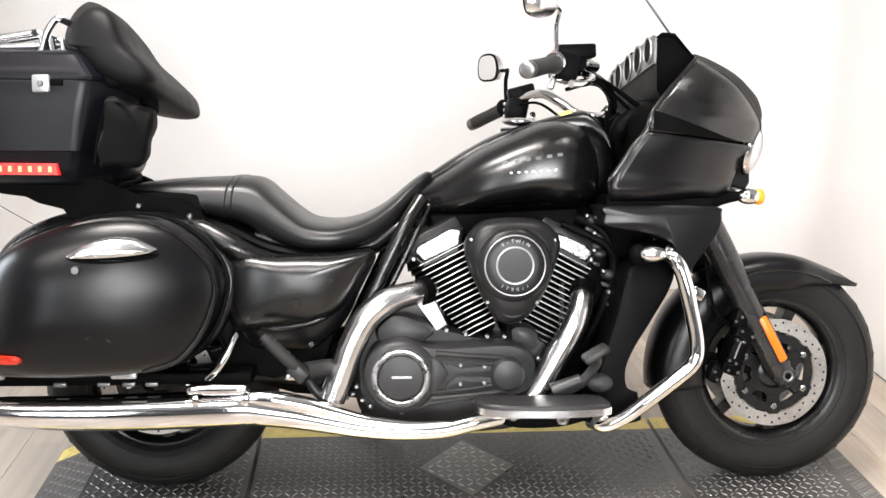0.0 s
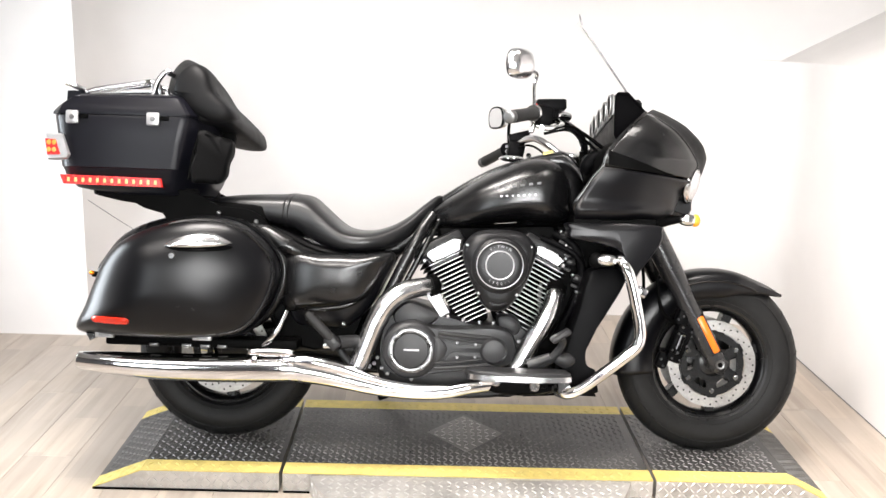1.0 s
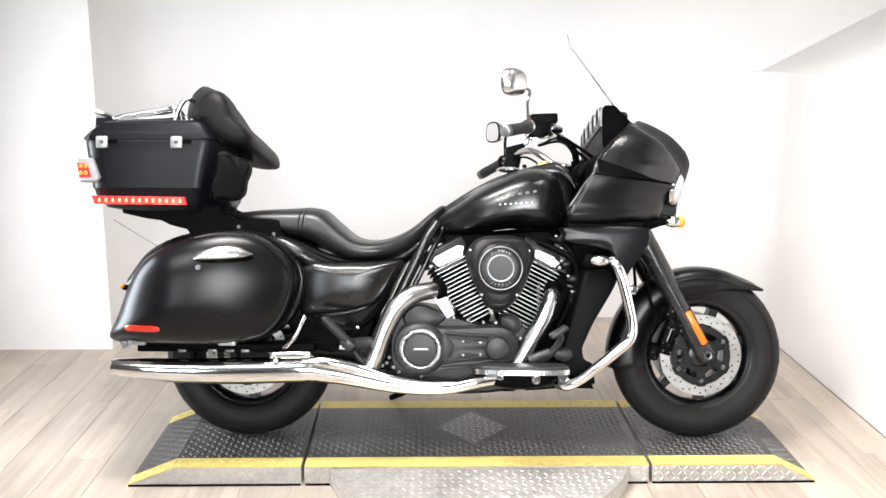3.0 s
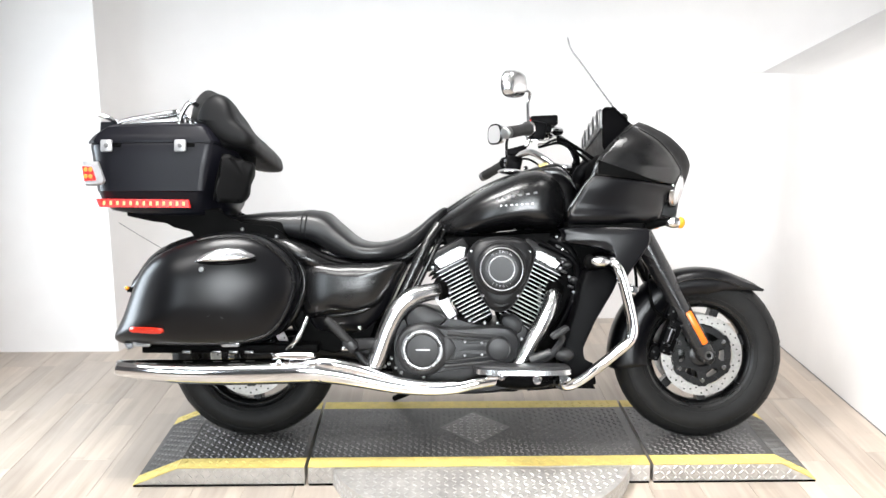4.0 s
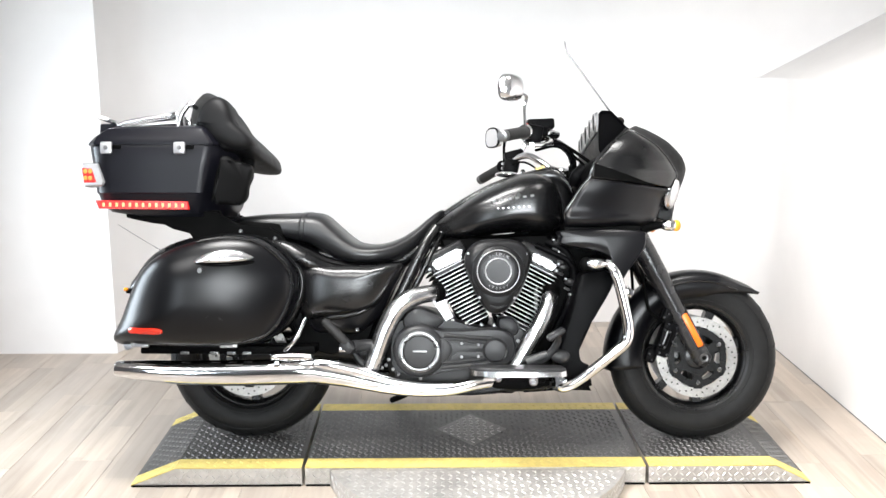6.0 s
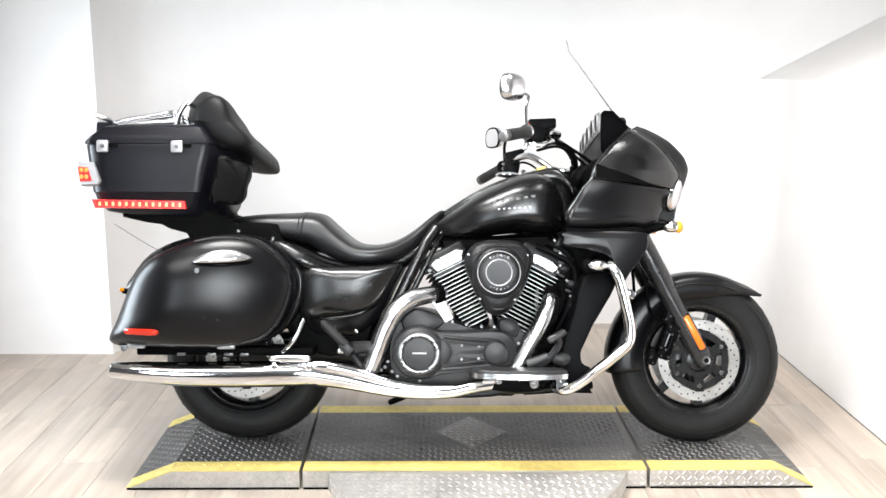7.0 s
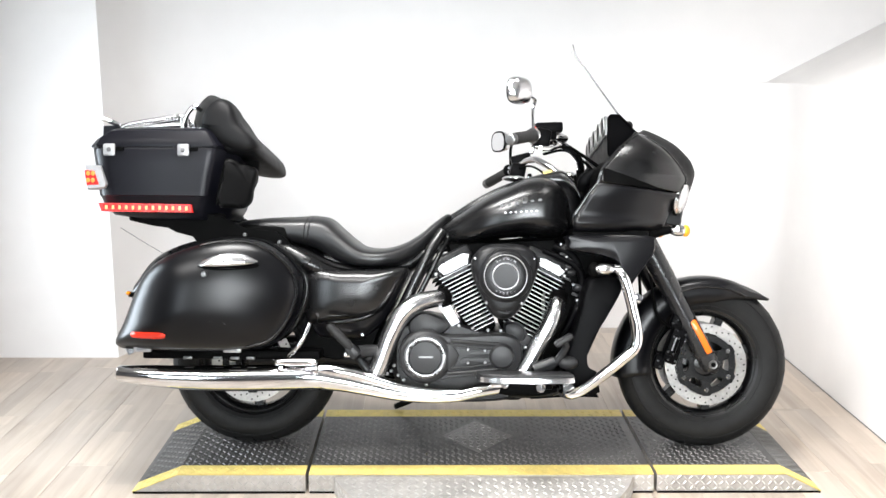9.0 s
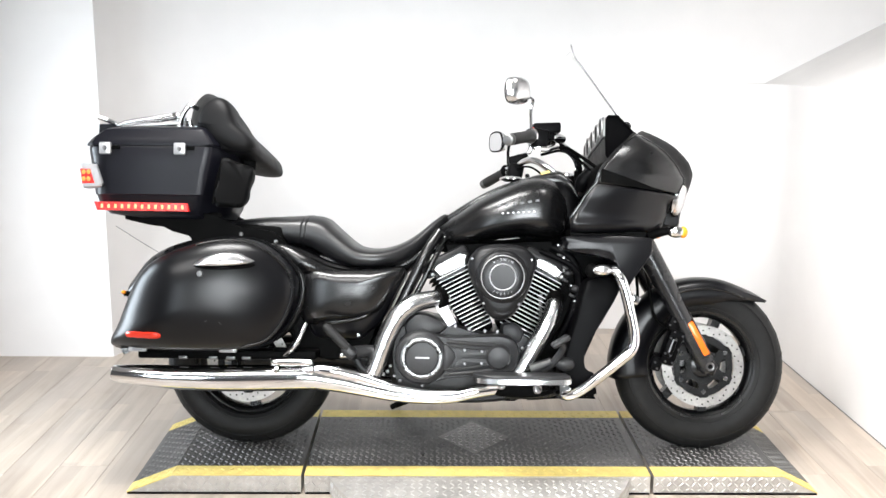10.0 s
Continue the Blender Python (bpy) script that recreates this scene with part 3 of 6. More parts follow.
for sg in (-1, 1):
    s = sg * 0.128
    leg = part("fork_leg", tube([on_fork(-0.02, s), on_fork(0.06, s), on_fork(0.30, s), on_fork(0.345, s)], [0.030, 0.034, 0.034, 0.031], 20, smooth=3), FORK, bike, "black fork leg")
    part("fork_shroud", tube([on_fork(0.30, s), on_fork(0.32, s), on_fork(0.62, s)], [0.034, 0.039, 0.041], 20, smooth=3), FORK, leg)
    part("axle_clamp", box((0.06, 0.05, 0.055), Matrix.Translation(on_fork(-0.005, s)) @ Matrix.Rotation(0.45, 4, "Y"), 0.014), ENGINE, leg)
    part("axle_nut", lathe([(0.005, -sg * 0.004), (0.006, sg * 0.004), (0.014, sg * 0.006), (0.016, sg * 0.001), (0.016, -sg * 0.01)], 0.815, 0.326, 20, s0=s + sg * 0.030), STEEL, leg)
    # A black disc stands in for the dark inside the hollow axle.
    part("axle_bore", lathe([(0.0085, -sg * 0.004), (0.0085, sg * 0.0045), (0.0, sg * 0.0045)], 0.815, 0.326, 16, s0=s + sg * 0.032), DARK, leg)
    a, b = on_fork(0.040, s + sg * 0.030, 0.012), on_fork(0.175, s + sg * 0.030, 0.012)
    m = Matrix.Translation((a + b) / 2) @ Matrix.Rotation(math.atan2(RAKE.x, RAKE.z), 4, "Y")
    part("fork_reflector", box((0.025, 0.014, 0.135), m, 0.006), REFLECT, leg, "amber side reflector")
    part("reflector_base", box((0.028, 0.012, 0.15), m @ Matrix.Translation((0, -sg * 0.007, 0)), 0.005), PLASTIC, leg)
    cal = bmesh.new()
    m = Matrix.Translation((0.680, sg * 0.128, 0.392)) @ Matrix.Rotation(0.35, 4, "Y")
    box((0.055, 0.06, 0.135), m, 0.012, cal)
    box((0.035, 0.07, 0.08), m @ Matrix.Translation((-0.012, sg * 0.012, 0)), 0.01, cal)
    box((0.045, 0.05, 0.06), m @ Matrix.Translation((-0.02, 0, 0.085)), 0.012, cal)
    box((0.075, 0.03, 0.045), m @ Matrix.Translation((0.035, -sg * 0.01, 0.06)), 0.010, cal)
    box((0.04, 0.045, 0.055), m @ Matrix.Translation((-0.03, 0, -0.075)), 0.012, cal)
    caliper = part("brake_caliper", cal, PLASTIC, bike, "black brake caliper")
    for dx, dz, out in ((-0.004, 0.030, 0.048), (-0.004, -0.030, 0.048), (-0.024, 0.030, 0.048), (-0.024, -0.028, 0.048), (0.020, 0.0, 0.031), (0.018, 0.050, 0.031), (0.016, -0.052, 0.031), (-0.014, 0.055, 0.031), (-0.010, -0.055, 0.031), (-0.026, 0.090, 0.026), (-0.038, 0.074, 0.026), (-0.040, -0.072, 0.023), (-0.026, -0.090, 0.023), (0.052, 0.062, 0.006)):
        p = m @ Vector((dx, 0, dz))
        part("caliper_bolt", bolt(p.x, p.z, p.y + sg * out, 0.0058, sg), CHROME, caliper)
    bm = box((0.004, 0.003, 0.05), m @ Matrix.Translation((-0.012, sg * 0.047, 0.005)), 0)
    part("caliper_mark", bm, GREYBAR, caliper)
    part("brake_hose", tube([(0.68, sg * 0.12, 0.45), (0.62, sg * 0.13, 0.50), (0.60, sg * 0.11, 0.62), (0.58, sg * 0.09, 0.74)], 0.006, 8), DARK, bike)
    part("fender_bracket", tube([on_fork(0.30, sg * 0.10), (0.69, sg * 0.09, 0.60)], 0.012, 8, smooth=2), DARK, leg)

rings = []
for k in range(41):
    f = k / 40
    a = radians(47 + (187 - 47) * f)
    depth = 0.012 + 0.085 * min(1, f / 0.28) ** 0.8 + 0.035 * max(0, f - 0.55) / 0.45
    R = 0.338 + 0.014 * max(0, (0.12 - f) / 0.12)
    half = 0.050 + 0.040 * min(1, f / 0.22)
    sec = [(R - depth, -half), (R - depth * 0.6, -half * 1.0), (R - depth * 0.32, -half * 0.97), (R - 0.012, -half * 0.8), (R - 0.003, -half * 0.45), (R, 0)]
    sec += [(r, -s) for r, s in sec[-2::-1]]
    rings.append([(0.813 + r * math.cos(a), s, 0.304 + r * math.sin(a)) for r, s in sec])
fender = part("front_fender", skin(rings, closed=False), BAGP, bike, "black front mudguard", sharp=60)
solid = fender.modifiers.new("thickness", "SOLIDIFY")
solid.thickness, solid.offset = 0.004, 0
bm = tube([(0.813 + 0.300 * math.cos(a) * 1.0, -0.092, 0.304 + 0.300 * math.sin(a)) for a in np.linspace(radians(62), radians(112), 9)], 0.004, 8, smooth=2)
part("fender_crease", bm, SATIN, fender)

# fairing
FAIR = [  # height, rear x, x of the side ridge, x of the nose, half width at the rear
    (0.806, 0.292, 0.590, 0.690, 0.294), (0.817, 0.287, 0.610, 0.715, 0.317), (0.831, 0.286, 0.622, 0.732, 0.3285), (0.848, 0.290, 0.631, 0.733, 0.3225), (0.868, 0.300, 0.637, 0.737, 0.3215), (0.895, 0.318, 0.643, 0.740, 0.3265), (0.930, 0.338, 0.652, 0.742, 0.333), (0.968, 0.368, 0.684, 0.750, 0.334)]
FAIRTOP = [(0.972, 0.372, 0.690, 0.756, 0.339), (1.011, 0.380, 0.702, 0.780, 0.339), (1.030, 0.394, 0.692, 0.780, 0.335), (1.062, 0.420, 0.662, 0.750, 0.326), (1.104, 0.461, 0.610, 0.694, 0.298), (1.138, 0.500, 0.556, 0.628, 0.252), (1.152, 0.517, 0.530, 0.588, 0.222)]
FLANK = [(0.0, 1.0), (0.25, 0.99), (0.5, 0.935), (0.72, 0.84), (0.88, 0.725), (0.97, 0.625), (1.0, 0.575)]
BROW = [(0.0, 0.575), (0.03, 0.53), (0.16, 0.42), (0.45, 0.28), (0.78, 0.13), (1.0, 0.0)]


def fairing_rings(rows, which, steps=4):
    """Level slices: each flank (0, 2) runs out to its ridge, the brow (1) from there to the nose."""
    flank, front = [(0, *p) for p in curve(FLANK, 4)], [(1, *p) for p in curve(BROW, 4)]
    if which == 1:
        whole = [(k, g, -w) for k, g, w in front] + [(k, g, w) for k, g, w in front[-2::-1]]
    else:
        whole = [(k, g, -w) for k, g, w in flank] if which == 0 else [(k, g, w) for k, g, w in flank[::-1]]
    rings = []
    for h, xr, xs, xn, w in curve(rows, steps):
        ring = []
        taper = min(1.0, (xs - xr) / 0.31) ** 0.6  # the short top slices draw in less
        ridge = 1 - 0.425 * taper
        for k, g, side in whole:
            x = xs + (xn - xs) * g if k else xr + (xs - xr) * g
            reach = side / 0.575 * ridge if k else math.copysign(1 - (1 - abs(side)) * taper, side)
            sink = 0.10 * (min(x, xs) - 0.37) * max(0, 1 - abs(h - 0.97) / 0.12)
            rise = 0.040 * min(1, max(0, (h - 0.985) / 0.06)) * (1 - abs(side) / 0.575) if k else 0
            ring.append((x, w * reach, h - sink + rise))
        rings.append(ring)
    return rings


def flank_side(x, h):
    """How far a flank of the fairing stands out at a place."""
    rows = curve(FAIR[:-1] + FAIRTOP, 4)
    xr, xs, w = (float(np.interp(h, [r[0] for r in rows], [r[i] for r in rows])) for i in (1, 2, 4))
    return w * float(np.interp((x - xr) / (xs - xr), [q[0] for q in FLANK], [q[1] for q in FLANK]))


# Chin and brow take a duller black than the flanks: shade put into colour.
fairing = part("fairing", skin(fairing_rings(FAIR, 1), closed=False), PLASTIC, bike, "satin black frame-mounted front fairing", sharp=50)
shells = [fairing, part("fairing_brow", skin(fairing_rings(FAIRTOP, 1), closed=False), PLASTIC, fairing, "brow between the ridges, shaded by a duller black", sharp=50)]
for side_no in (0, 2):
    shells.append(part("fairing_flank", skin(fairing_rings(FAIR, side_no), closed=False), BAGP, fairing, sharp=50))
    shells.append(part("fairing_upper", skin(fairing_rings(FAIRTOP, side_no), closed=False), SATIN, fairing, sharp=50))
for ring_ends in (0, -1):
    part("fairing_ridge", tube([r[ring_ends] for r in fairing_rings(FAIRTOP, 1)], 0.0045, 8, smooth=1), SATIN, fairing)
for ob in shells:
    solid = ob.modifiers.new("thickness", "SOLIDIFY")
    solid.thickness, solid.offset = 0.006, -1
# black wedge laid on both flanks, standing in for a shaded crease
for sg in (-1, 1):
    rings = []
    for x in np.linspace(0.384, 0.615, 16):
        low, high = 0.974 - 0.128 * (x - 0.384), 1.022 - 0.337 * (x - 0.384)
        ring = [(x, sg * (flank_side(x, low + 0.1 * (x - 0.37)) - 0.006), low)]
        for h in (low, (low + high) / 2, high):
            ring.append((x, sg * (flank_side(x, h + 0.1 * (x - 0.37)) + 0.0045), h))
        ring.append((x, sg * (flank_side(x, high + 0.1 * (x - 0.37)) - 0.006), high))
        rings.append(ring)
    part("flank_wedge", skin(rings), DARK, fairing, "black wedge standing in for the flank's shaded crease")
    rearedge = [(0.300, 0.815), (0.292, 0.85), (0.316, 0.89), (0.345, 0.935), (0.374, 0.972), (0.386, 1.012), (0.424, 1.062), (0.465, 1.104), (0.504, 1.138), (0.522, 1.153)]
    line = []
    for x, h in rearedge:
        w = np.interp(h, [0.8, 0.85, 0.95, 1.012, 1.062, 1.104, 1.142, 1.16], [0.280, 0.316, 0.331, 0.338, 0.326, 0.298, 0.252, 0.222])
        line.append((x - 0.004, sg * (w - 0.004), h))
    part("fairing_edge", tube(line, 0.0065, 8), SATIN, fairing)
    # lower flank with a rolled lip
    bm = bmesh.new()
    out = [(0.277, 0.788), (0.275, 0.765), (0.276, 0.742), (0.34, 0.728), (0.412, 0.714), (0.450, 0.690), (0.470, 0.640), (0.484, 0.606), (0.515, 0.650), (0.553, 0.703), (0.572, 0.735), (0.574, 0.768), (0.560, 0.787), (0.42, 0.792)]
    dome(out, [(0.95, 0.14), (1.0, 0.20), (1.0, 0.284), (0.99, 0.297), (0.955, 0.304), (0.7, 0.311), (0.35, 0.314)], bm, 4, centre=(0.43, 0.752), sides=sg)
    part("lower_cowl", bm, BAGP, fairing, "satin black lower cowl")
    part("side_gap", prism([(0.29, 0.812), (0.56, 0.806), (0.55, 0.786), (0.29, 0.79)], sg * 0.12, sg * 0.272, 0.003), DARK, fairing)
# nose: headlamp, surround and indicators
nose = part("headlamp_nacelle", loft([(0.56, 0.95, 0.80, 0.14), (0.62, 0.97, 0.80, 0.15), (0.66, 0.97, 0.83, 0.13), (0.69, 0.95, 0.87, 0.10)], power=3), SATIN, fairing)
for sg in (-1, 1):
    lampt = Matrix.Rotation(radians(50 * sg), 4, "Z") @ Matrix.Rotation(radians(16), 4, "Y")
    part("headlamp", ball((0.684, sg * 0.184, 0.926), (0.024, 0.036, 0.062), turn=lampt), LENS, fairing, "clear headlamp lens")
    part("headlamp_bowl", ball((0.682, sg * 0.182, 0.926), (0.023, 0.034, 0.059), turn=lampt), SHELL, fairing)
    part("headlamp_bezel", tube([Vector((0.682, sg * 0.180, 0.926)) + lampt @ Vector((0.006, 0.036 * math.cos(a), 0.061 * math.sin(a))) for a in (2 * math.pi * k / 24 for k in range(24))], 0.0035, 6, smooth=1, closed=True), DARK, fairing)
    part("chin_plate", prism([(0.64, 0.885), (0.705, 0.880), (0.706, 0.842), (0.694, 0.822), (0.64, 0.836)], sg * 0.05, sg * 0.13, 0.006), BAGP, fairing)
    stalk = part("indicator", ball((0.675, sg * 0.205, 0.809), (0.034, 0.022, 0.021)), CHROME, bike, "chrome indicator with amber lens")
    part("indicator_lens", ball((0.700, sg * 0.205, 0.808), (0.016, 0.020, 0.021)), AMBER, stalk)
    part("indicator_stalk", tube([(0.575, sg * 0.19, 0.795), (0.61, sg * 0.195, 0.805), (0.65, sg * 0.205, 0.81)], [0.022, 0.018, 0.012], 12), DARK, stalk)
    part("indicator_marker", ball((0.583, sg * 0.20, 0.768), (0.005, 0.005, 0.008)), AMBER, stalk)
# windscreen
rings = []
for x, h, w in curve([(0.500, 1.160, 0.200), (0.463, 1.221, 0.190), (0.400, 1.311, 0.180), (0.346, 1.391, 0.165), (0.313, 1.442, 0.148), (0.304, 1.488, 0.118)], 4):
    rings.append([(x + 0.016 * (1 - (k / 12) ** 2), w * k / 12, h) for k in range(-12, 13)])
screen = part("windscreen", skin(rings, closed=False), CLEAR, bike, "clear curved windscreen", sharp=80)
solid = screen.modifiers.new("thickness", "SOLIDIFY")
solid.thickness, solid.offset = 0.004, 0
screen.visible_shadow = False
part("screen_edge", tube([r[0] for r in rings], 0.0011, 6, smooth=1), GREYBAR, screen)
part("screen_trim", tube([(0.462, -0.20, 1.215), (0.478, -0.19, 1.180), (0.494, -0.165, 1.172), (0.51, -0.11, 1.175), (0.52, 0, 1.178), (0.51, 0.11, 1.175), (0.494, 0.165, 1.172), (0.478, 0.19, 1.18), (0.462, 0.20, 1.215)], 0.006, 8), DARK, screen)
part("screen_base", tube([(0.497, -0.175, 1.172), (0.512, -0.12, 1.190), (0.525, 0, 1.205), (0.512, 0.12, 1.190), (0.497, 0.175, 1.172)], [0.006, 0.014, 0.018, 0.014, 0.006], 12), DARK, screen)
# instrument panel with speaker grilles
bm = skin([[(0.425, s, 1.045), (0.410, s, 1.075), (0.408, s, top - 0.07), (0.412, s * 0.99, top - 0.008), (0.420, s * 0.985, top), (0.455, s * 0.96, top), (0.490, s * 0.86, top - 0.028), (0.522, s * 0.80, min(1.158, top - 0.02)), (0.49, s * 0.86, 1.10), (0.45, s, 1.06)]
           for s, top in ((-0.258, 1.204), (-0.266, 1.210), (-0.268, 1.214), (-0.10, 1.199), (0.10, 1.174), (0.262, 1.156), (0.268, 1.150))])
dash = part("instrument_panel", bm, PLASTIC, bike, "black instrument panel with round dials")
part("dial_plate", skin([[(x, s, h) for s, h in ((-0.262, 1.140), (-0.262, 1.200), (-0.245, 1.210), (0.19, 1.160), (0.205, 1.150), (0.205, 1.096), (0.19, 1.090))] for x in (0.4035, 0.409)]), STEEL, dash, "silver dial surround")
for s, r, up in ((-0.205, 0.033, 1.175), (-0.105, 0.035, 1.163), (0.0, 0.035, 1.150), (0.105, 0.035, 1.137), (0.175, 0.026, 1.128)):
    spin = [2 * math.pi * k / 28 for k in range(28)]
    dial = part("dial", skin([[(x, s + r * math.cos(a), up + r * math.sin(a)) for a in spin] for x in (0.4065, 0.4015)]), DARK, dash, "black dial face")
    part("dial_bezel", tube([(0.4015, s + r * math.cos(a), up + r * math.sin(a)) for a in spin], 0.0030, 8, smooth=1, closed=True), FINEDGE, dial, "silver bezel")
part("wiring_boot", tube([(0.375, -0.16, 1.01), (0.345, -0.17, 0.985), (0.335, -0.16, 0.955)], [0.026, 0.024, 0.018], 12), PLASTIC, dash)
part("inner_cowl", loft([(0.36, 1.02, 0.85, 0.20), (0.42, 1.06, 0.82, 0.27), (0.50, 1.06, 0.82, 0.25), (0.56, 1.0, 0.84, 0.2)], power=4), DARK, dash)

# handlebar
bar = part("handlebar", tube([(0.075, -0.44, 1.104), (0.142, -0.33, 1.128), (0.205, -0.25, 1.128), (0.262, -0.20, 1.112), (0.318, -0.14, 1.080), (0.345, -0.07, 1.038), (0.345, 0.05, 1.022), (0.285, 0.09, 1.030), (0.240, 0.12, 1.064), (0.195, 0.17, 1.092), (0.150, 0.24, 1.084), (0.10, 0.33, 1.056), (0.03, 0.44, 1.020)], 0.0135, 14), CHROME, bike, "chrome handlebar")
for sg, tip, inner in ((-1, (0.068, -0.45, 1.104), (0.142, -0.33, 1.129)), (1, (0.022, 0.45, 1.017), (0.098, 0.33, 1.055))):
    a, b = Vector(tip), Vector(inner)
    part("grip", tube([a, a.lerp(b, 0.1), a.lerp(b, 0.5), a.lerp(b, 0.95), b], [0.019, 0.0205, 0.0195, 0.0205, 0.022], 18, smooth=3), GRIP, bar, "black ribbed rubber grip")
    part("bar_end", tube([a + (a - b) * 0.16, a + (a - b) * 0.13, a, a.lerp(b, 0.03)], [0.012, 0.0195, 0.020, 0.018], 18, smooth=2), STEEL, bar)
    part("grip_collar", tube([b, b + (b - a) * 0.06, b + (b - a) * 0.12], [0.026, 0.029, 0.024], 16, smooth=2), CHROME if sg < 0 else PLASTIC, bar)
    c = b + Vector((0.035, -sg * 0.05, -0.004))
    sw = part("switch_housing", box((0.062, 0.085, 0.066), Matrix.Translation(c) @ Matrix.Rotation(0.2, 4, "Y"), 0.012), PLASTIC, bar)
    for dz in (0.018, 0.0, -0.018):
        part("switch_button", box((0.010, 0.014, 0.010), Matrix.Translation(c + Vector((-0.033, sg * 0.018, dz))), 0.002), GREYBAR, sw)
    lev = [c + Vector((0.05, 0, -0.015)), c + Vector((0.055, sg * 0.06, -0.03)), c + Vector((0.02, sg * 0.16, -0.05)), c + Vector((-0.02, sg * 0.20, -0.055))]
    part("lever", tube(lev, [0.010, 0.010, 0.008, 0.009], 10), CHROME, bar, "polished lever")
res = part("brake_reservoir", box((0.095, 0.06, 0.034), Matrix.Translation((0.203, -0.275, 1.163)) @ Matrix.Rotation(-0.04, 4, "Y"), 0.006), PLASTIC, bar, "black brake fluid reservoir")
part("reservoir_neck", box((0.06, 0.045, 0.035), Matrix.Translation((0.20, -0.275, 1.138)), 0.008), PLASTIC, res)
part("starter_button", box((0.016, 0.012, 0.012), Matrix.Translation((0.150, -0.30, 1.158)), 0.003), REDLENS, bar)
part("master_cylinder", tube([(0.185, -0.26, 1.125), (0.225, -0.24, 1.133), (0.27, -0.20, 1.135)], [0.02, 0.022, 0.014], 12), CHROME, bar)
part("clutch_reservoir", box((0.08, 0.055, 0.032), Matrix.Translation((0.145, 0.275, 1.105)) @ Matrix.Rotation(-0.25, 4, "Y"), 0.006), PLASTIC, bar)
for k, pts in enumerate(([(0.18, -0.27, 1.10), (0.25, -0.21, 1.116), (0.32, -0.17, 1.090), (0.40, -0.15, 1.040)], [(0.20, -0.25, 1.09), (0.28, -0.20, 1.104), (0.34, -0.17, 1.074), (0.405, -0.15, 1.03)],
                         [(0.10, 0.28, 1.05), (0.18, 0.20, 1.068), (0.25, 0.15, 1.02), (0.30, 0.10, 0.98)], [(0.19, -0.24, 1.075), (0.27, -0.18, 1.094), (0.34, -0.15, 1.060), (0.40, -0.12, 1.01)])):
    part("control_cable", tube(pts, 0.0042 + 0.001 * (k % 2), 8), DARK, bar)
part("bar_riser", tube([(0.345, -0.05, 1.035), (0.352, -0.045, 0.96)], 0.016, 12, smooth=2), DARK, bar)
part("bar_riser", tube([(0.345, 0.04, 1.022), (0.352, 0.045, 0.96)], 0.016, 12, smooth=2), DARK, bar)
lock_box = part("ignition_lock", box((0.050, 0.055, 0.042), Matrix.Translation((0.372, -0.10, 0.992)) @ Matrix.Rotation(0.5, 4, "Y"), 0.010), PLASTIC, bar, "black ignition lock")
part("lock_cap", tube([(0.352, -0.10, 1.006), (0.343, -0.10, 1.016)], [0.020, 0.016], 16, smooth=1), DARK, lock_box)
part("lever_perch", box((0.045, 0.030, 0.020), Matrix.Translation((0.165, -0.285, 1.098)) @ Matrix.Rotation(0.25, 4, "Y"), 0.005), CHROME, bar, "polished lever perch")
part("lever_perch", box((0.014, 0.030, 0.040), Matrix.Translation((0.146, -0.290, 1.090)) @ Matrix.Rotation(0.3, 4, "Y"), 0.004), CHROME, bar)
for sg, c, foot in ((-1, Vector((0.082, -0.46, 1.262)), Vector((0.142, -0.37, 1.150))), (1, Vector((0.066, 0.46, 1.192)), Vector((0.11, 0.35, 1.08)))):
    turn = Matrix.Rotation(radians(28 if sg > 0 else -38), 4, "Z")
    bm = bmesh.new()
    big = 1.02 if sg < 0 else 1.0
    pts = curve([(p * big, q * big * 0.95) for p, q in ((0.0, 0.048), (0.045, 0.040), (0.058, 0.0), (0.045, -0.036), (0.0, -0.045), (-0.045, -0.040), (-0.058, -0.005), (-0.042, 0.036))], 5, True)
    levels = [(0.90, -0.004), (1.0, 0.0), (1.0, 0.006), (0.92, 0.018), (0.70, 0.030), (0.35, 0.036)]
    rings = [[c + turn @ Vector((s, p[0] * k, p[1] * k)) for p in pts] for k, s in [tuple(q) for q in levels[:2]] + [tuple(q) for q in curve(levels[2:] + [(0.02, 0.038)], 5)]]
    mir = part("mirror", skin(rings, bm), SHELL, bar, "chrome oval mirror")
    part("mirror_glass", skin([[c + turn @ Vector((s, p[0] * 0.86, p[1] * 0.86)) for p in pts] for s in (-0.0045, -0.006)]), MIRROR, mir)
    part("mirror_rim", tube([c + turn @ Vector((-0.003, p[0] * 0.93, p[1] * 0.93)) for p in pts], 0.0035, 6, smooth=1, closed=True), DARK, mir)
    part("mirror_stem", tube([foot, foot + Vector((-0.002, -0.0, 0.06)), foot + Vector((0.004, sg * 0.005, 0.095)), c + Vector((0.045, -sg * 0.04, -0.012)), c + Vector((0.02, 0, 0))], 0.006, 8, smooth=4), CHROME if sg < 0 else DARK, mir)

# tank
TANK = [(-0.205, 0.795, 0.765, 0.03), (-0.17, 0.826, 0.756, 0.088), (-0.10, 0.870, 0.755, 0.145), (-0.02, 0.924, 0.764, 0.190), (0.06, 0.964, 0.776, 0.214), (0.14, 0.998, 0.782, 0.224), (0.21, 1.004, 0.778, 0.222), (0.26, 0.985, 0.780, 0.198), (0.295, 0.935, 0.795, 0.15), (0.312, 0.885, 0.82, 0.08)]


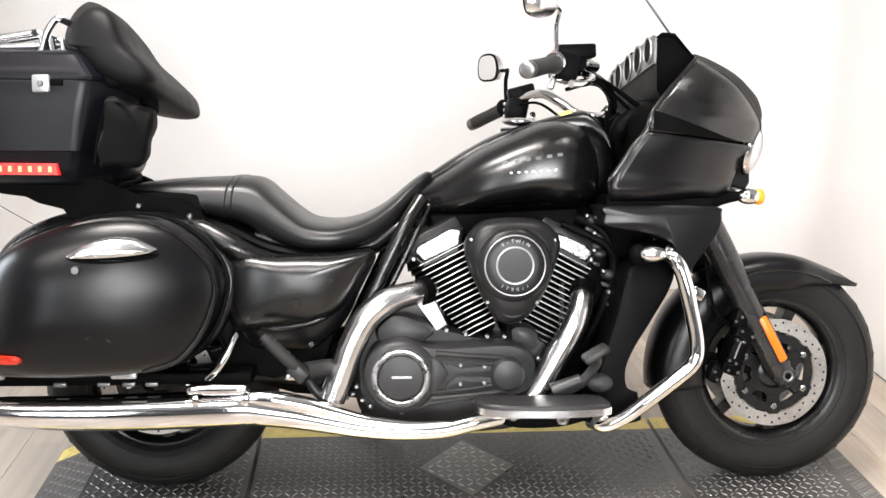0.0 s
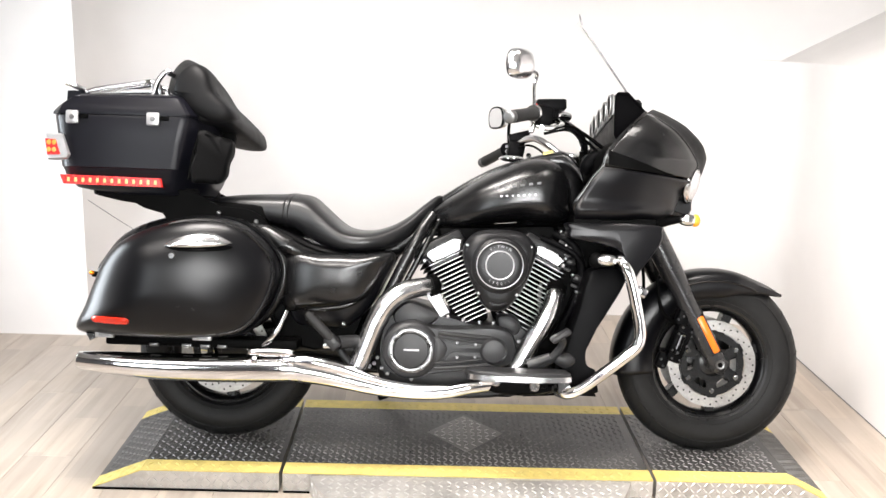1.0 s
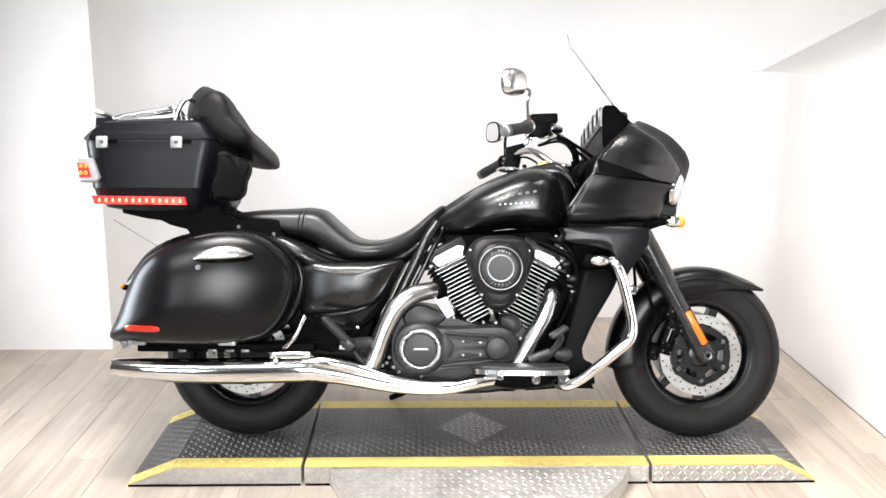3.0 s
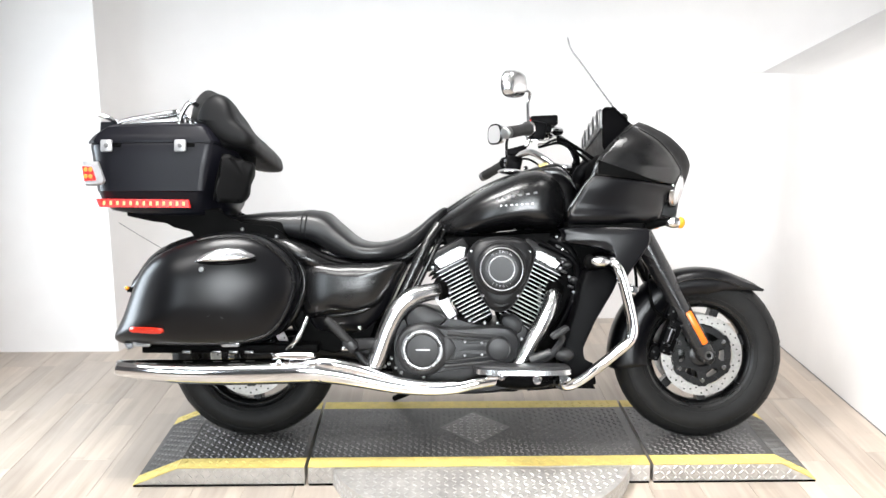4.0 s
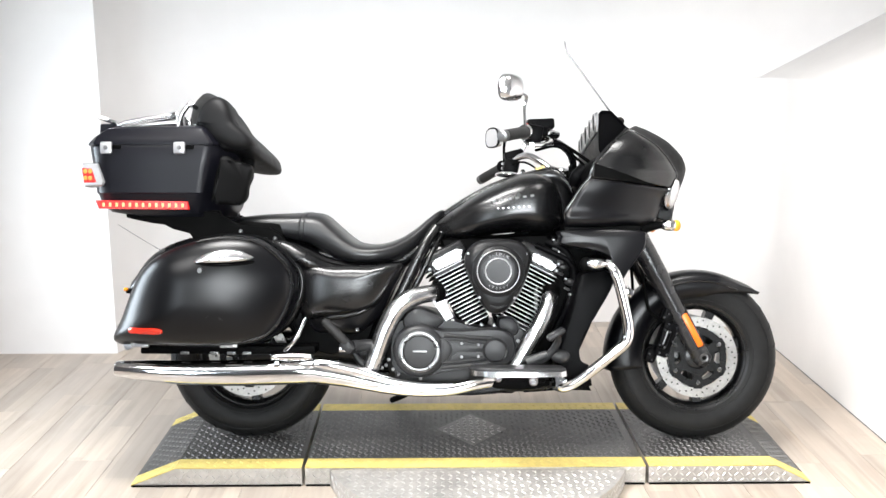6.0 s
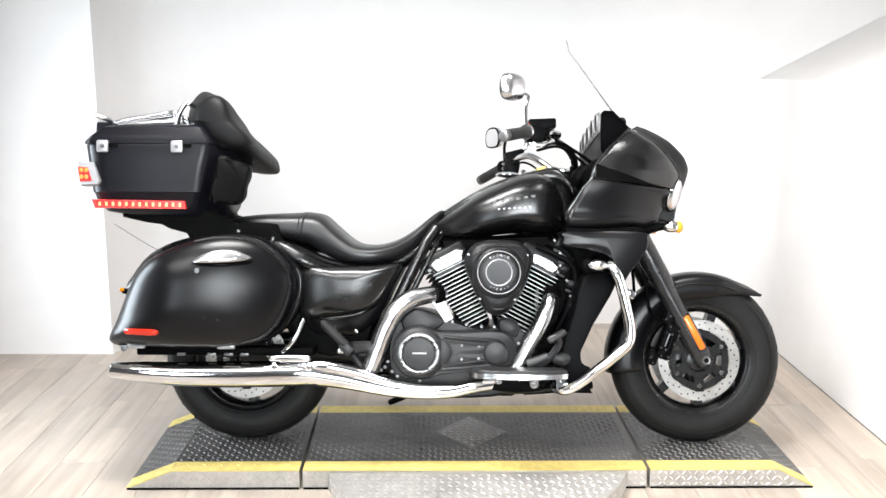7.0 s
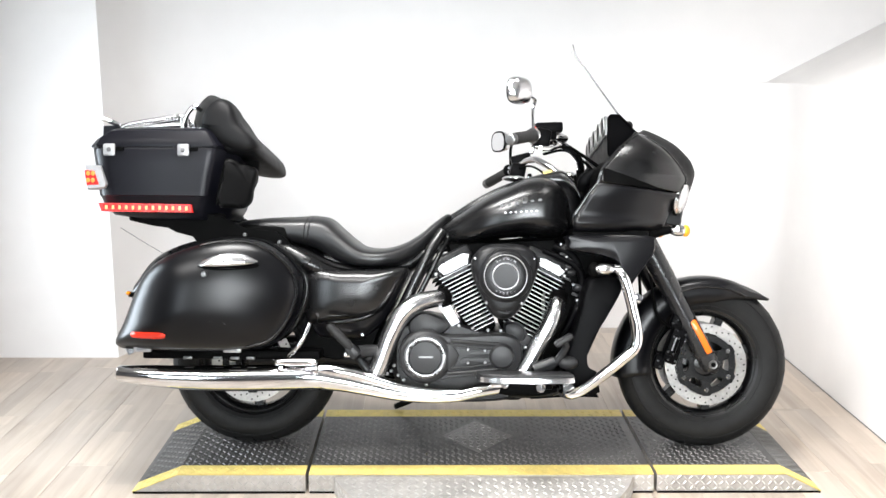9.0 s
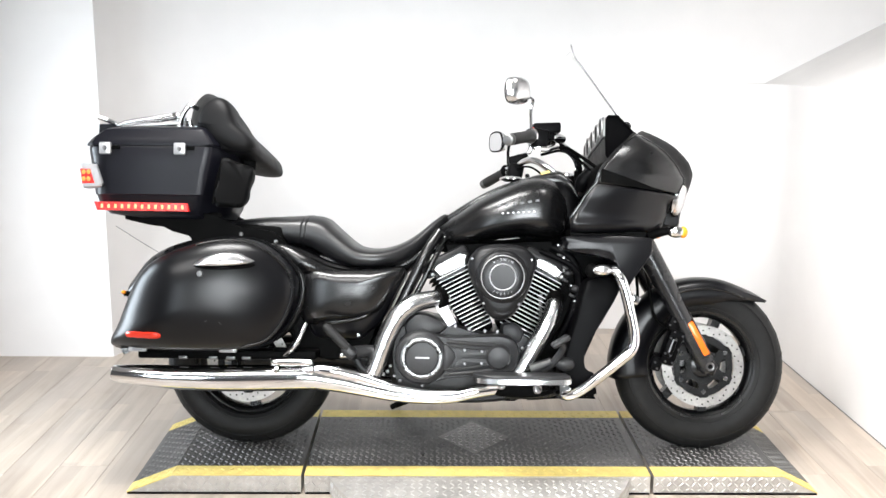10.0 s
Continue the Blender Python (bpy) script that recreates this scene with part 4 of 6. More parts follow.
def tank_half(row, h):
    """Half width at a height: widest low down, drawn in softly above."""
    top, low, half = row[1:4]
    wide = low + 0.36 * (top - low)
    v = (h - wide) / (top - wide) if h > wide else (wide - h) / (wide - low)
    p = 3.2 if h > wide else 2.6
    return half * (1 - min(1, v) ** p) ** (1 / p)


rings = []
for row in curve(TANK, 6):
    ring = []
    for k in range(40):
        a = 2 * math.pi * k / 40
        c, s = math.cos(a), math.sin(a)
        top, low = row[1], row[2]
        wide = low + 0.36 * (top - low)
        p = 3.2 if s > 0 else 2.6
        ring.append((row[0], row[3] * math.copysign(abs(c) ** (2 / p), c), wide + (top - wide if s > 0 else wide - low) * math.copysign(abs(s) ** (2 / p), s)))
    rings.append(ring)
tank = part("fuel_tank", skin(rings), SATIN, bike, "satin black teardrop fuel tank", sharp=60)
part("tank_console", loft([(-0.14, 0.864, 0.835, 0.035), (-0.05, 0.922, 0.89, 0.055), (0.05, 0.974, 0.945, 0.062), (0.16, 1.009, 0.975, 0.065), (0.24, 1.030, 0.97, 0.07), (0.285, 1.032, 0.95, 0.075), (0.33, 0.985, 0.92, 0.09), (0.352, 0.93, 0.86, 0.09)], 24, 5, 3.0), SATIN, tank)
part("tank_front_cover", loft([(0.24, 1.00, 0.80, 0.10), (0.285, 0.995, 0.78, 0.15), (0.33, 0.955, 0.78, 0.15), (0.352, 0.90, 0.79, 0.12)], 24, 4, 3.0), PLASTIC, tank)
part("fuel_cap", ball((0.10, 0, 1.004), (0.045, 0.045, 0.012)), CHROME, tank)


def tank_side(x, h):
    """How far the tank's flank stands out at a place."""
    rows = curve(TANK, 6)
    return tank_half([x] + [float(np.interp(x, [r[0] for r in rows], [r[i] for r in rows])) for i in (1, 2, 3)], h)


for sg in (-1, 1):
    for k in range(7):
        x, h = 0.058 + k * 0.0185, 0.868 + k * 0.0012
        part("tank_emblem_bar", box((0.006, 0.002, 0.0045), Matrix.Translation((x, sg * (tank_side(x, h) + 0.0005), h)), 0.0), SILVER, tank, "small silver lettering bar")
    for k in range(6):
        x, h = 0.045 + k * 0.027, 0.893 + k * 0.0042
        part("tank_emblem_bar", box((0.013, 0.0014, 0.008), Matrix.Translation((x, sg * (tank_side(x, h) + 0.0005), h)) @ Matrix.Rotation(-0.15, 4, "Y"), 0.0), EMBOSS, tank, "grey lettering bar")

tag = box((0.034, 0.020, 0.0016), Matrix.Translation((0.222, -0.058, 1.026)) @ Matrix.Rotation(radians(-16), 4, "Y") @ Matrix.Rotation(radians(28), 4, "X"), 0.0004)
part("paper_tag", tag, YELLOW, bike, "small yellow paper tag")
# seat
SEAT = [(-0.955, 0.815, 0.785, 0.07), (-0.91, 0.836, 0.772, 0.13), (-0.82, 0.848, 0.758, 0.160), (-0.72, 0.853, 0.745, 0.168), (-0.635, 0.856, 0.728, 0.170), (-0.588, 0.848, 0.700, 0.172), (-0.545, 0.812, 0.676, 0.180), (-0.495, 0.768, 0.664, 0.190), (-0.45, 0.742, 0.660, 0.194), (-0.38, 0.738, 0.663, 0.190), (-0.31, 0.757, 0.676, 0.165), (-0.25, 0.792, 0.708, 0.128), (-0.195, 0.838, 0.775, 0.090), (-0.155, 0.866, 0.825, 0.060), (-0.135, 0.866, 0.845, 0.035)]
seat = part("seat", loft(SEAT, 32, 6, 3.0), VINYL, bike, "black vinyl two-up saddle", sharp=60)


def seat_ring(x, grow=1.0):
    rows = curve(SEAT, 6)
    top, low, half = (np.interp(x, [r[0] for r in rows], [r[i] for r in rows]) for i in (1, 2, 3))
    pts = []
    for k in range(28):
        a = 2 * math.pi * k / 28
        c, s = math.cos(a), math.sin(a)
        pts.append((x + 0.012 * s, half * grow * math.copysign(abs(c) ** (2 / 3), c), (top + low) / 2 + (top - low) / 2 * grow * math.copysign(abs(s) ** (2 / 3), s)))
    return pts


for x in (-0.668, -0.652):
    part("seat_seam", tube(seat_ring(x), 0.0028, 6, smooth=1, closed=True), VINYL, seat)
part("seat_base", loft([(-0.92, 0.79, 0.75, 0.13), (-0.7, 0.76, 0.70, 0.15), (-0.55, 0.69, 0.65, 0.17), (-0.4, 0.672, 0.645, 0.17), (-0.28, 0.695, 0.65, 0.13), (-0.2, 0.78, 0.74, 0.08)], 20, 4, 3), PLASTIC, seat)

# frame, engine
FRAME = [
    ([(-0.165, -0.13, 0.80), (-0.215, -0.165, 0.72), (-0.30, -0.175, 0.545), (-0.40, -0.17, 0.335), (-0.42, -0.16, 0.28)], 0.019),
    ([(-0.145, -0.11, 0.78), (-0.185, -0.145, 0.70), (-0.27, -0.155, 0.53), (-0.37, -0.15, 0.33)], 0.010),
    ([(-0.45, -0.15, 0.225), (-0.2, -0.16, 0.212), (0.10, -0.16, 0.212), (0.28, -0.15, 0.24), (0.36, -0.12, 0.42), (0.44, -0.06, 0.72)], 0.014),
    ([(-0.60, -0.12, 0.70), (-0.35, -0.12, 0.66), (-0.18, -0.09, 0.74), (0.1, -0.06, 0.76), (0.40, -0.03, 0.80)], 0.018),
]
for pts, r in FRAME:
    for sg in (1, -1):
        part("frame_tube", tube([(x, s * sg, h) for x, s, h in pts], r, 12), SATIN, bike, "black frame tube")
engine = part("crankcase", prism([(-0.33, 0.25), (-0.34, 0.42), (-0.26, 0.49), (-0.12, 0.47), (0.0, 0.44), (0.14, 0.45), (0.20, 0.36), (0.17, 0.24), (0.05, 0.19), (-0.2, 0.19)], -0.18, 0.18, 0.02, smooth=3), ENGINE, bike, "black V-twin engine")
part("oil_pan", box((0.46, 0.26, 0.04), Matrix.Translation((-0.10, 0, 0.205)), 0.015), DARK, engine)
CRANK = (0.04, 0.33)
TILT_V = radians(27)
for sg, nm in ((-1, "rear"), (1, "front")):
    ax = Vector((sg * math.sin(TILT_V), 0, math.cos(TILT_V)))
    across = Vector((math.cos(TILT_V), 0, -sg * math.sin(TILT_V)))
    at = lambda t, o, s: Vector((CRANK[0], 0, CRANK[1])) + ax * t + across * o + Vector((0, s, 0))
    turn = Matrix((across.to_4d(), (0, 1, 0, 0), ax.to_4d(), (0, 0, 0, 1))).transposed()
    turn[3][3] = 1
    for i in range(3):
        turn[i][3] = 0
        turn[3][i] = 0
    barrel = part("cylinder", box((0.11, 0.27, 0.27), Matrix.Translation(at(0.245, 0, 0)) @ turn, 0.02), DARK, engine, "black finned engine cylinder")
    for k in range(16):
        t = 0.140 + k * 0.0148
        f = k / 15
        out = 0.035 + 0.053 * f if sg < 0 else 0.080 + 0.010 * f
        inn = 0.055 + 0.02 * f
        lo, hi = (-out, inn) if sg < 0 else (-inn, out)
        bm = box((hi - lo, 0.345, 0.0053), Matrix.Translation(at(t, (lo + hi) / 2, 0)) @ turn, 0.0022, segments=1)
        fin = part("cooling_fin", bm, DARK, barrel)
        lo, hi = (lo + (0.030 if k > 10 else 0.004), hi) if sg < 0 else (lo, hi - 0.012)
        part("fin_edge", box((hi - lo, 0.003, 0.0035), Matrix.Translation(at(t, (lo + hi) / 2, -0.173)) @ turn, 0.0012, segments=1), FINEDGE, barrel, "machined bright fin edge")
    head = part("cylinder_head", box((0.185, 0.30, 0.06), Matrix.Translation(at(0.405, 0.0, 0)) @ turn, 0.015), ENGINE, engine)
    cover = [(-0.192, 0.662), (-0.180, 0.678), (-0.088, 0.728), (-0.060, 0.724), (-0.066, 0.684), (-0.166, 0.636)] if sg < 0 else [(0.178, 0.712), (0.200, 0.708), (0.258, 0.680), (0.284, 0.654), (0.262, 0.634), (0.176, 0.680)]
    part("rocker_cover", prism(cover, -0.182, 0.182, 0.010), POLISH, engine, "chrome rocker cover")
    part("head_edge", prism([(x * 1.0, h - 0.018) for x, h in cover], -0.172, 0.172, 0.010), ENGINE, engine)
    for o in (-0.06, 0.065):
        p = at(0.385, o * (1 if sg > 0 else 1), -0.178)
        part("head_bolt", bolt(p.x, p.z, p.y, 0.007), STEEL, engine)
# Added black filler that gives the bay behind the cylinder its shade.
part("bay_filler", prism([(0.18, 0.78), (0.36, 0.80), (0.47, 0.70), (0.40, 0.55), (0.335, 0.40), (0.30, 0.30), (0.16, 0.30), (0.14, 0.55)], -0.105, 0.105, 0.02), DARK, engine, "black filler panel for the shaded bay behind the front cylinder")
# throttle bodies and dark filler between tank and cylinders
part("intake_box", prism([(-0.16, 0.76), (0.26, 0.78), (0.28, 0.70), (0.10, 0.55), (-0.02, 0.55), (-0.14, 0.70)], -0.12, 0.12, 0.02), DARK, engine)
for x, h in ((0.30, 0.655), (0.325, 0.60), (0.30, 0.70), (0.34, 0.545), (0.28, 0.745)):
    part("engine_fitting", ball((x, -0.15, h), (0.02, 0.02, 0.014)), CASE, engine)
    part("hose_clip", box((0.022, 0.012, 0.010), Matrix.Translation((x - 0.012, -0.168, h - 0.024)) @ Matrix.Rotation(0.4, 4, "Y"), 0.003), CASE, engine)
    part("fitting_bolt", bolt(x - 0.018, h + 0.012, -0.166, 0.0055), STEEL, engine)
part("engine_hose", tube([(0.24, -0.14, 0.75), (0.31, -0.16, 0.71), (0.34, -0.15, 0.62), (0.31, -0.14, 0.50), (0.26, -0.13, 0.40)], 0.014, 10), PLASTIC, engine)
part("engine_hose", tube([(0.20, -0.15, 0.735), (0.30, -0.17, 0.69), (0.33, -0.17, 0.66)], 0.010, 10), PLASTIC, engine)
part("heat_plate", prism([(-0.192, 0.548), (-0.142, 0.553), (-0.100, 0.474), (-0.128, 0.456)], -0.185, -0.15, 0.004), SILVER, engine, "polished plate")

# air cleaner
air = [(-0.060, 0.705), (-0.020, 0.748), (0.055, 0.758), (0.130, 0.748), (0.170, 0.706), (0.164, 0.650), (0.135, 0.572), (0.092, 0.512), (0.050, 0.494), (0.008, 0.512), (-0.030, 0.580), (-0.060, 0.655)]
cleaner = part("air_cleaner", dome(air, [(0.86, -0.17), (0.96, -0.21), (1.0, -0.25), (1.0, -0.285), (0.96, -0.305), (0.86, -0.318), (0.70, -0.322)], centre=(0.053, 0.645)), ENGINE, bike, "black triangular air cleaner cover")
ac = (0.054, 0.646)
part("cleaner_dish", lathe([(0.094, -0.314), (0.088, -0.330), (0.078, -0.337), (0.050, -0.338), (0.0, -0.338)], *ac, 48), ENGINE, cleaner)
for r, th in ((0.0735, 0.0018), (0.0445, 0.0024)):
    part("cleaner_ring", ring_on(*ac, -0.3385 if r < 0.08 else -0.325, r, th), SILVER, cleaner, "thin silver ring")


def letter(char, size):
    """One raised character as a mesh, centred, standing in the x-z plane and facing the near side."""
    text = bpy.data.curves.new("letter", "FONT")
    text.body, text.size, text.extrude, text.align_x, text.align_y = char, size, 0.0008, "CENTER", "CENTER"
    text.resolution_u = 2
    ob = bpy.data.objects.new("letter", text)
    me = bpy.data.meshes.new_from_object(ob)
    bpy.data.objects.remove(ob)
    me.transform(pose(0, 0, 0, 90, 0, 0))
    return me


for word, base, way in (("V-TWIN", math.pi / 2, -1), ("1700cc", -math.pi / 2, 1)):
    for k, char in enumerate(word):
        a = base + way * (k - (len(word) - 1) / 2) * 0.22
        me = letter(char, 0.0125 if char.isupper() or char.isdigit() or char == "-" else 0.009)
        me.transform(Matrix.Translation((ac[0] + 0.0590 * math.cos(a), -0.3390, ac[1] + 0.0590 * math.sin(a))) @ Matrix.Rotation(-a - way * math.pi / 2, 4, "Y"))
        me.materials.append(GREYBAR)
        new("cleaner_letter", me).parent = cleaner
for x, h in ((-0.051, 0.707), (0.153, 0.706), (-0.010, 0.553), (0.112, 0.552)):
    part("cleaner_bolt", bolt(x, h, -0.310, 0.0055), STEEL, cleaner)
part("cleaner_lip", tube([(0.012, -0.300, 0.545), (0.030, -0.316, 0.524), (0.052, -0.318, 0.518), (0.076, -0.316, 0.524), (0.096, -0.300, 0.545)], 0.005, 8), ENGINE, cleaner)

# primary cover
prim = [(-0.222, 0.455), (-0.150, 0.432), (-0.05, 0.433), (0.06, 0.438), (0.105, 0.420), (0.122, 0.372), (0.108, 0.322), (0.062, 0.302), (-0.04, 0.292), (-0.140, 0.280), (-0.222, 0.262), (-0.290, 0.290), (-0.318, 0.356), (-0.292, 0.425)]
primary = part("primary_cover", dome(prim, [(0.97, -0.14), (1.0, -0.19), (1.0, -0.235), (0.975, -0.252), (0.93, -0.258)], centre=(-0.10, 0.36)), CASE, bike, "black engine side cover")
pc, qc = (-0.222, 0.357), (0.047, 0.362)
part("cover_drum", lathe([(0.095, -0.245), (0.092, -0.262), (0.084, -0.270), (0.074, -0.273), (0.0, -0.273)], *pc, 48), CASE, primary)
part("cover_ring", lathe([(0.075, -0.270), (0.073, -0.280), (0.066, -0.282), (0.059, -0.280), (0.057, -0.270)], *pc, 56, close=True), POLISH, primary, "chrome ring")
part("cover_dish", lathe([(0.058, -0.272), (0.055, -0.276), (0.03, -0.279), (0.0, -0.280)], *pc, 40), CASE, primary)
part("cover_letter_bar", box((0.050, 0.003, 0.006), Matrix.Translation((pc[0] + 0.002, -0.2805, pc[1] + 0.002)), 0.001), SILVER, primary, "silver lettering bar")
part("cover_boss", lathe([(0.046, -0.245), (0.044, -0.268), (0.036, -0.278), (0.02, -0.281), (0.0, -0.282)], *qc, 36), CASE, primary)
part("cover_rib", tube([(-0.135, -0.258, 0.415), (-0.05, -0.260, 0.408), (0.04, -0.258, 0.402)], 0.008, 8), CASE, primary)
part("cover_rib", tube([(-0.145, -0.258, 0.300), (-0.05, -0.260, 0.308), (0.045, -0.258, 0.318)], 0.008, 8), CASE, primary)
part("cover_wedge", dome([(-0.14, 0.405), (-0.105, 0.362), (-0.14, 0.315), (-0.15, 0.36)], [(1.1, -0.25), (1.0, -0.268), (0.6, -0.272)], n=3), CASE, primary)
part("cover_web", dome([(-0.11, 0.395), (-0.085, 0.368), (0.02, 0.372), (0.02, 0.352), (-0.085, 0.356), (-0.11, 0.325), (-0.07, 0.345), (0.02, 0.34), (0.02, 0.385), (-0.07, 0.378)], [(1.0, -0.25), (0.96, -0.263)], n=2), CASE, primary)
for x, h in ((-0.072, 0.386), (-0.012, 0.382), (-0.072, 0.338), (-0.012, 0.340)):
    part("cover_screw", bolt(x, h, -0.262, 0.0055), GREYBAR, primary)
part("cover_hump", dome([(-0.285, 0.47), (-0.245, 0.508), (-0.195, 0.502), (-0.135, 0.462), (-0.20, 0.42), (-0.27, 0.43)], [(1.0, -0.15), (1.0, -0.20), (0.9, -0.225), (0.6, -0.232)]), CASE, primary)
part("cover_hump", dome([(0.06, 0.47), (0.105, 0.475), (0.135, 0.45), (0.125, 0.41), (0.07, 0.42)], [(1.0, -0.15), (1.0, -0.19), (0.85, -0.21), (0.5, -0.215)]), CASE, primary)
for x, h in ((-0.245, 0.518), (-0.105, 0.465), (-0.055, 0.455), (0.0, 0.448), (0.045, 0.447), (0.10, 0.455), (0.132, 0.39), (-0.335, 0.32), (-0.345, 0.30), (-0.32, 0.285), (-0.30, 0.268), (-0.355, 0.33), (-0.22, 0.252), (-0.36, 0.29)):
    part("case_bolt", bolt(x, h, -0.205, 0.0065), STEEL, engine)
for pts in ([(-0.150, 0.402), (-0.112, 0.366), (-0.150, 0.318)], [(-0.150, 0.402), (-0.04, 0.392), (0.02, 0.388)], [(-0.150, 0.318), (-0.05, 0.326), (0.01, 0.336)]):
    part("cover_edge", tube([(x, -0.266, h) for x, h in pts], 0.0032, 8, smooth=3 if len(pts) > 3 else 2), CASE, primary)

# exhaust
for sg in (-1, 1):
    muffler = part("muffler", tube([(-1.288, sg * 0.300, 0.296), (-1.284, sg * 0.300, 0.2955), (-1.20, sg * 0.298, 0.290), (-1.10, sg * 0.295, 0.284), (-0.95, sg * 0.290, 0.281), (-0.80, sg * 0.287, 0.283), (-0.64, sg * 0.284, 0.287), (-0.56, sg * 0.28, 0.283)],
                                   [0.024, 0.028, 0.036, 0.041, 0.045, 0.046, 0.045, 0.040], 32), CHROME, bike, "long chrome silencer")
    part("muffler_tip", lathe([(0.002, 0.0), (0.018, 0.0), (0.0185, 0.004)], 0, 0, 20), DARK, muffler).matrix_basis = pose(-1.2895, sg * 0.300, 0.296, 0, 0, 90)
    part("muffler_bracket", box((0.05, 0.02, 0.07), Matrix.Translation((-0.72, sg * 0.25, 0.35)), 0.004), DARK, muffler)
    part("exhaust_pipe", tube([(-0.60, sg * 0.283, 0.286), (-0.50, sg * 0.28, 0.270), (-0.42, sg * 0.275, 0.252), (-0.33, sg * 0.272, 0.233), (-0.23, sg * 0.27, 0.221), (-0.12, sg * 0.27, 0.222), (-0.03, sg * 0.265, 0.240), (0.06, sg * 0.25, 0.252)], [0.042, 0.036, 0.031, 0.027, 0.024, 0.022, 0.022, 0.020], 24), CHROME, bike, "chrome exhaust pipe")
    part("heat_shield", tube([(-0.64, sg * 0.30, 0.318), (-0.55, sg * 0.30, 0.313), (-0.46, sg * 0.295, 0.296), (-0.38, sg * 0.29, 0.272), (-0.30, sg * 0.288, 0.252), (-0.20, sg * 0.286, 0.240), (-0.10, sg * 0.284, 0.243)], [0.012, 0.022, 0.022, 0.018, 0.014, 0.011, 0.006], 16), CHROME, bike, "chrome heat shield")
header = part("exhaust_header", tube([(-0.14, -0.15, 0.562), (-0.195, -0.195, 0.558), (-0.255, -0.222, 0.543), (-0.305, -0.232, 0.505), (-0.342, -0.236, 0.440), (-0.368, -0.238, 0.370), (-0.395, -0.240, 0.295)], [0.028, 0.031, 0.033, 0.034, 0.034, 0.033, 0.032], 24), SHELL, bike, "chrome rear exhaust header")
part("header_clamp", tube([(-0.150, -0.165, 0.562), (-0.172, -0.18, 0.560)], [0.036, 0.036], 20, smooth=1), DARK, header)
header = part("exhaust_header", tube([(0.252, -0.17, 0.56), (0.244, -0.20, 0.535), (0.222, -0.222, 0.48), (0.17, -0.228, 0.385), (0.128, -0.232, 0.310), (0.10, -0.24, 0.27)], [0.028, 0.032, 0.033, 0.032, 0.030, 0.028], 24), SHELL, bike, "chrome front exhaust header")
part("header_clamp", tube([(0.256, -0.165, 0.57), (0.249, -0.187, 0.55)], [0.034, 0.034], 20, smooth=1), DARK, header)
part("header_spring", tube([(0.245 - 0.045 + 0.006 * math.sin(k * 1.6), -0.165 + 0.006 * math.cos(k * 1.6), 0.58 - k * 0.0022) for k in range(60)], 0.0028, 6, smooth=1), STEEL, header)

# footboards, pedals, pegs
for sg in (-1, 1):
    plan = curve([(-0.035, 0.30), (0.10, 0.295), (0.262, 0.295), (0.288, 0.33), (0.282, 0.385), (0.20, 0.408), (0.06, 0.408), (-0.02, 0.385), (-0.042, 0.34)], 5, True)
    board = part("footboard", skin([[(p[0], sg * p[1], h) for p in plan] for h in (0.288, 0.305)]), SHELL, bike, "chrome-edged rider footboard")
    mid = np.mean(plan, axis=0)
    part("footboard_rubber", skin([[(mid[0] + (p[0] - mid[0]) * k, sg * (mid[1] + (p[1] - mid[1]) * k), h) for p in plan] for k, h in ((0.97, 0.3052), (0.97, 0.312), (0.93, 0.316))]), CASE, board, "ribbed black rubber pad")
    part("footboard_bracket", box((0.05, 0.14, 0.03), Matrix.Translation((0.03, sg * 0.25, 0.275)), 0.005), CHROME, board)
    part("footboard_bracket", box((0.04, 0.14, 0.03), Matrix.Translation((0.20, sg * 0.25, 0.27)), 0.005), DARK, board)
    part("footboard_pivot", lathe([(0.0, -sg * 0.01), (0.012, -sg * 0.01), (0.016, 0.0), (0.016, 0.02)], 0.178, 0.262, 16, s0=sg * 0.33), CHROME, board)
    part("footboard_pivot", lathe([(0.0, -sg * 0.01), (0.010, -sg * 0.01), (0.013, 0.0), (0.013, 0.02)], 0.055, 0.272, 16, s0=sg * 0.33), CHROME, board)
    part("skid_block", loft([(0.02, 0.266, 0.234, 0.03), (0.08, 0.268, 0.222, 0.04), (0.18, 0.264, 0.224, 0.04), (0.24, 0.258, 0.236, 0.03)], 16, 3, 4), DARK, board).location = (0, sg * 0.24, 0)
pedal = part("brake_pedal", tube([(0.17, -0.27, 0.31), (0.23, -0.29, 0.345), (0.265, -0.31, 0.40), (0.255, -0.33, 0.425)], [0.014, 0.014, 0.012, 0.010], 12), CASE, bike, "black brake pedal")
part("pedal_pad", box((0.070, 0.06, 0.020), Matrix.Translation((0.255, -0.335, 0.428)) @ Matrix.Rotation(-0.55, 4, "Y"), 0.009), CASE, pedal)
part("pedal_pivot", ball((0.275, -0.29, 0.345), (0.035, 0.03, 0.024)), CASE, pedal)
part("pedal_rod", tube([(0.16, -0.28, 0.322), (0.23, -0.29, 0.352)], [0.020, 0.016], 12, smooth=1), CASE, pedal)
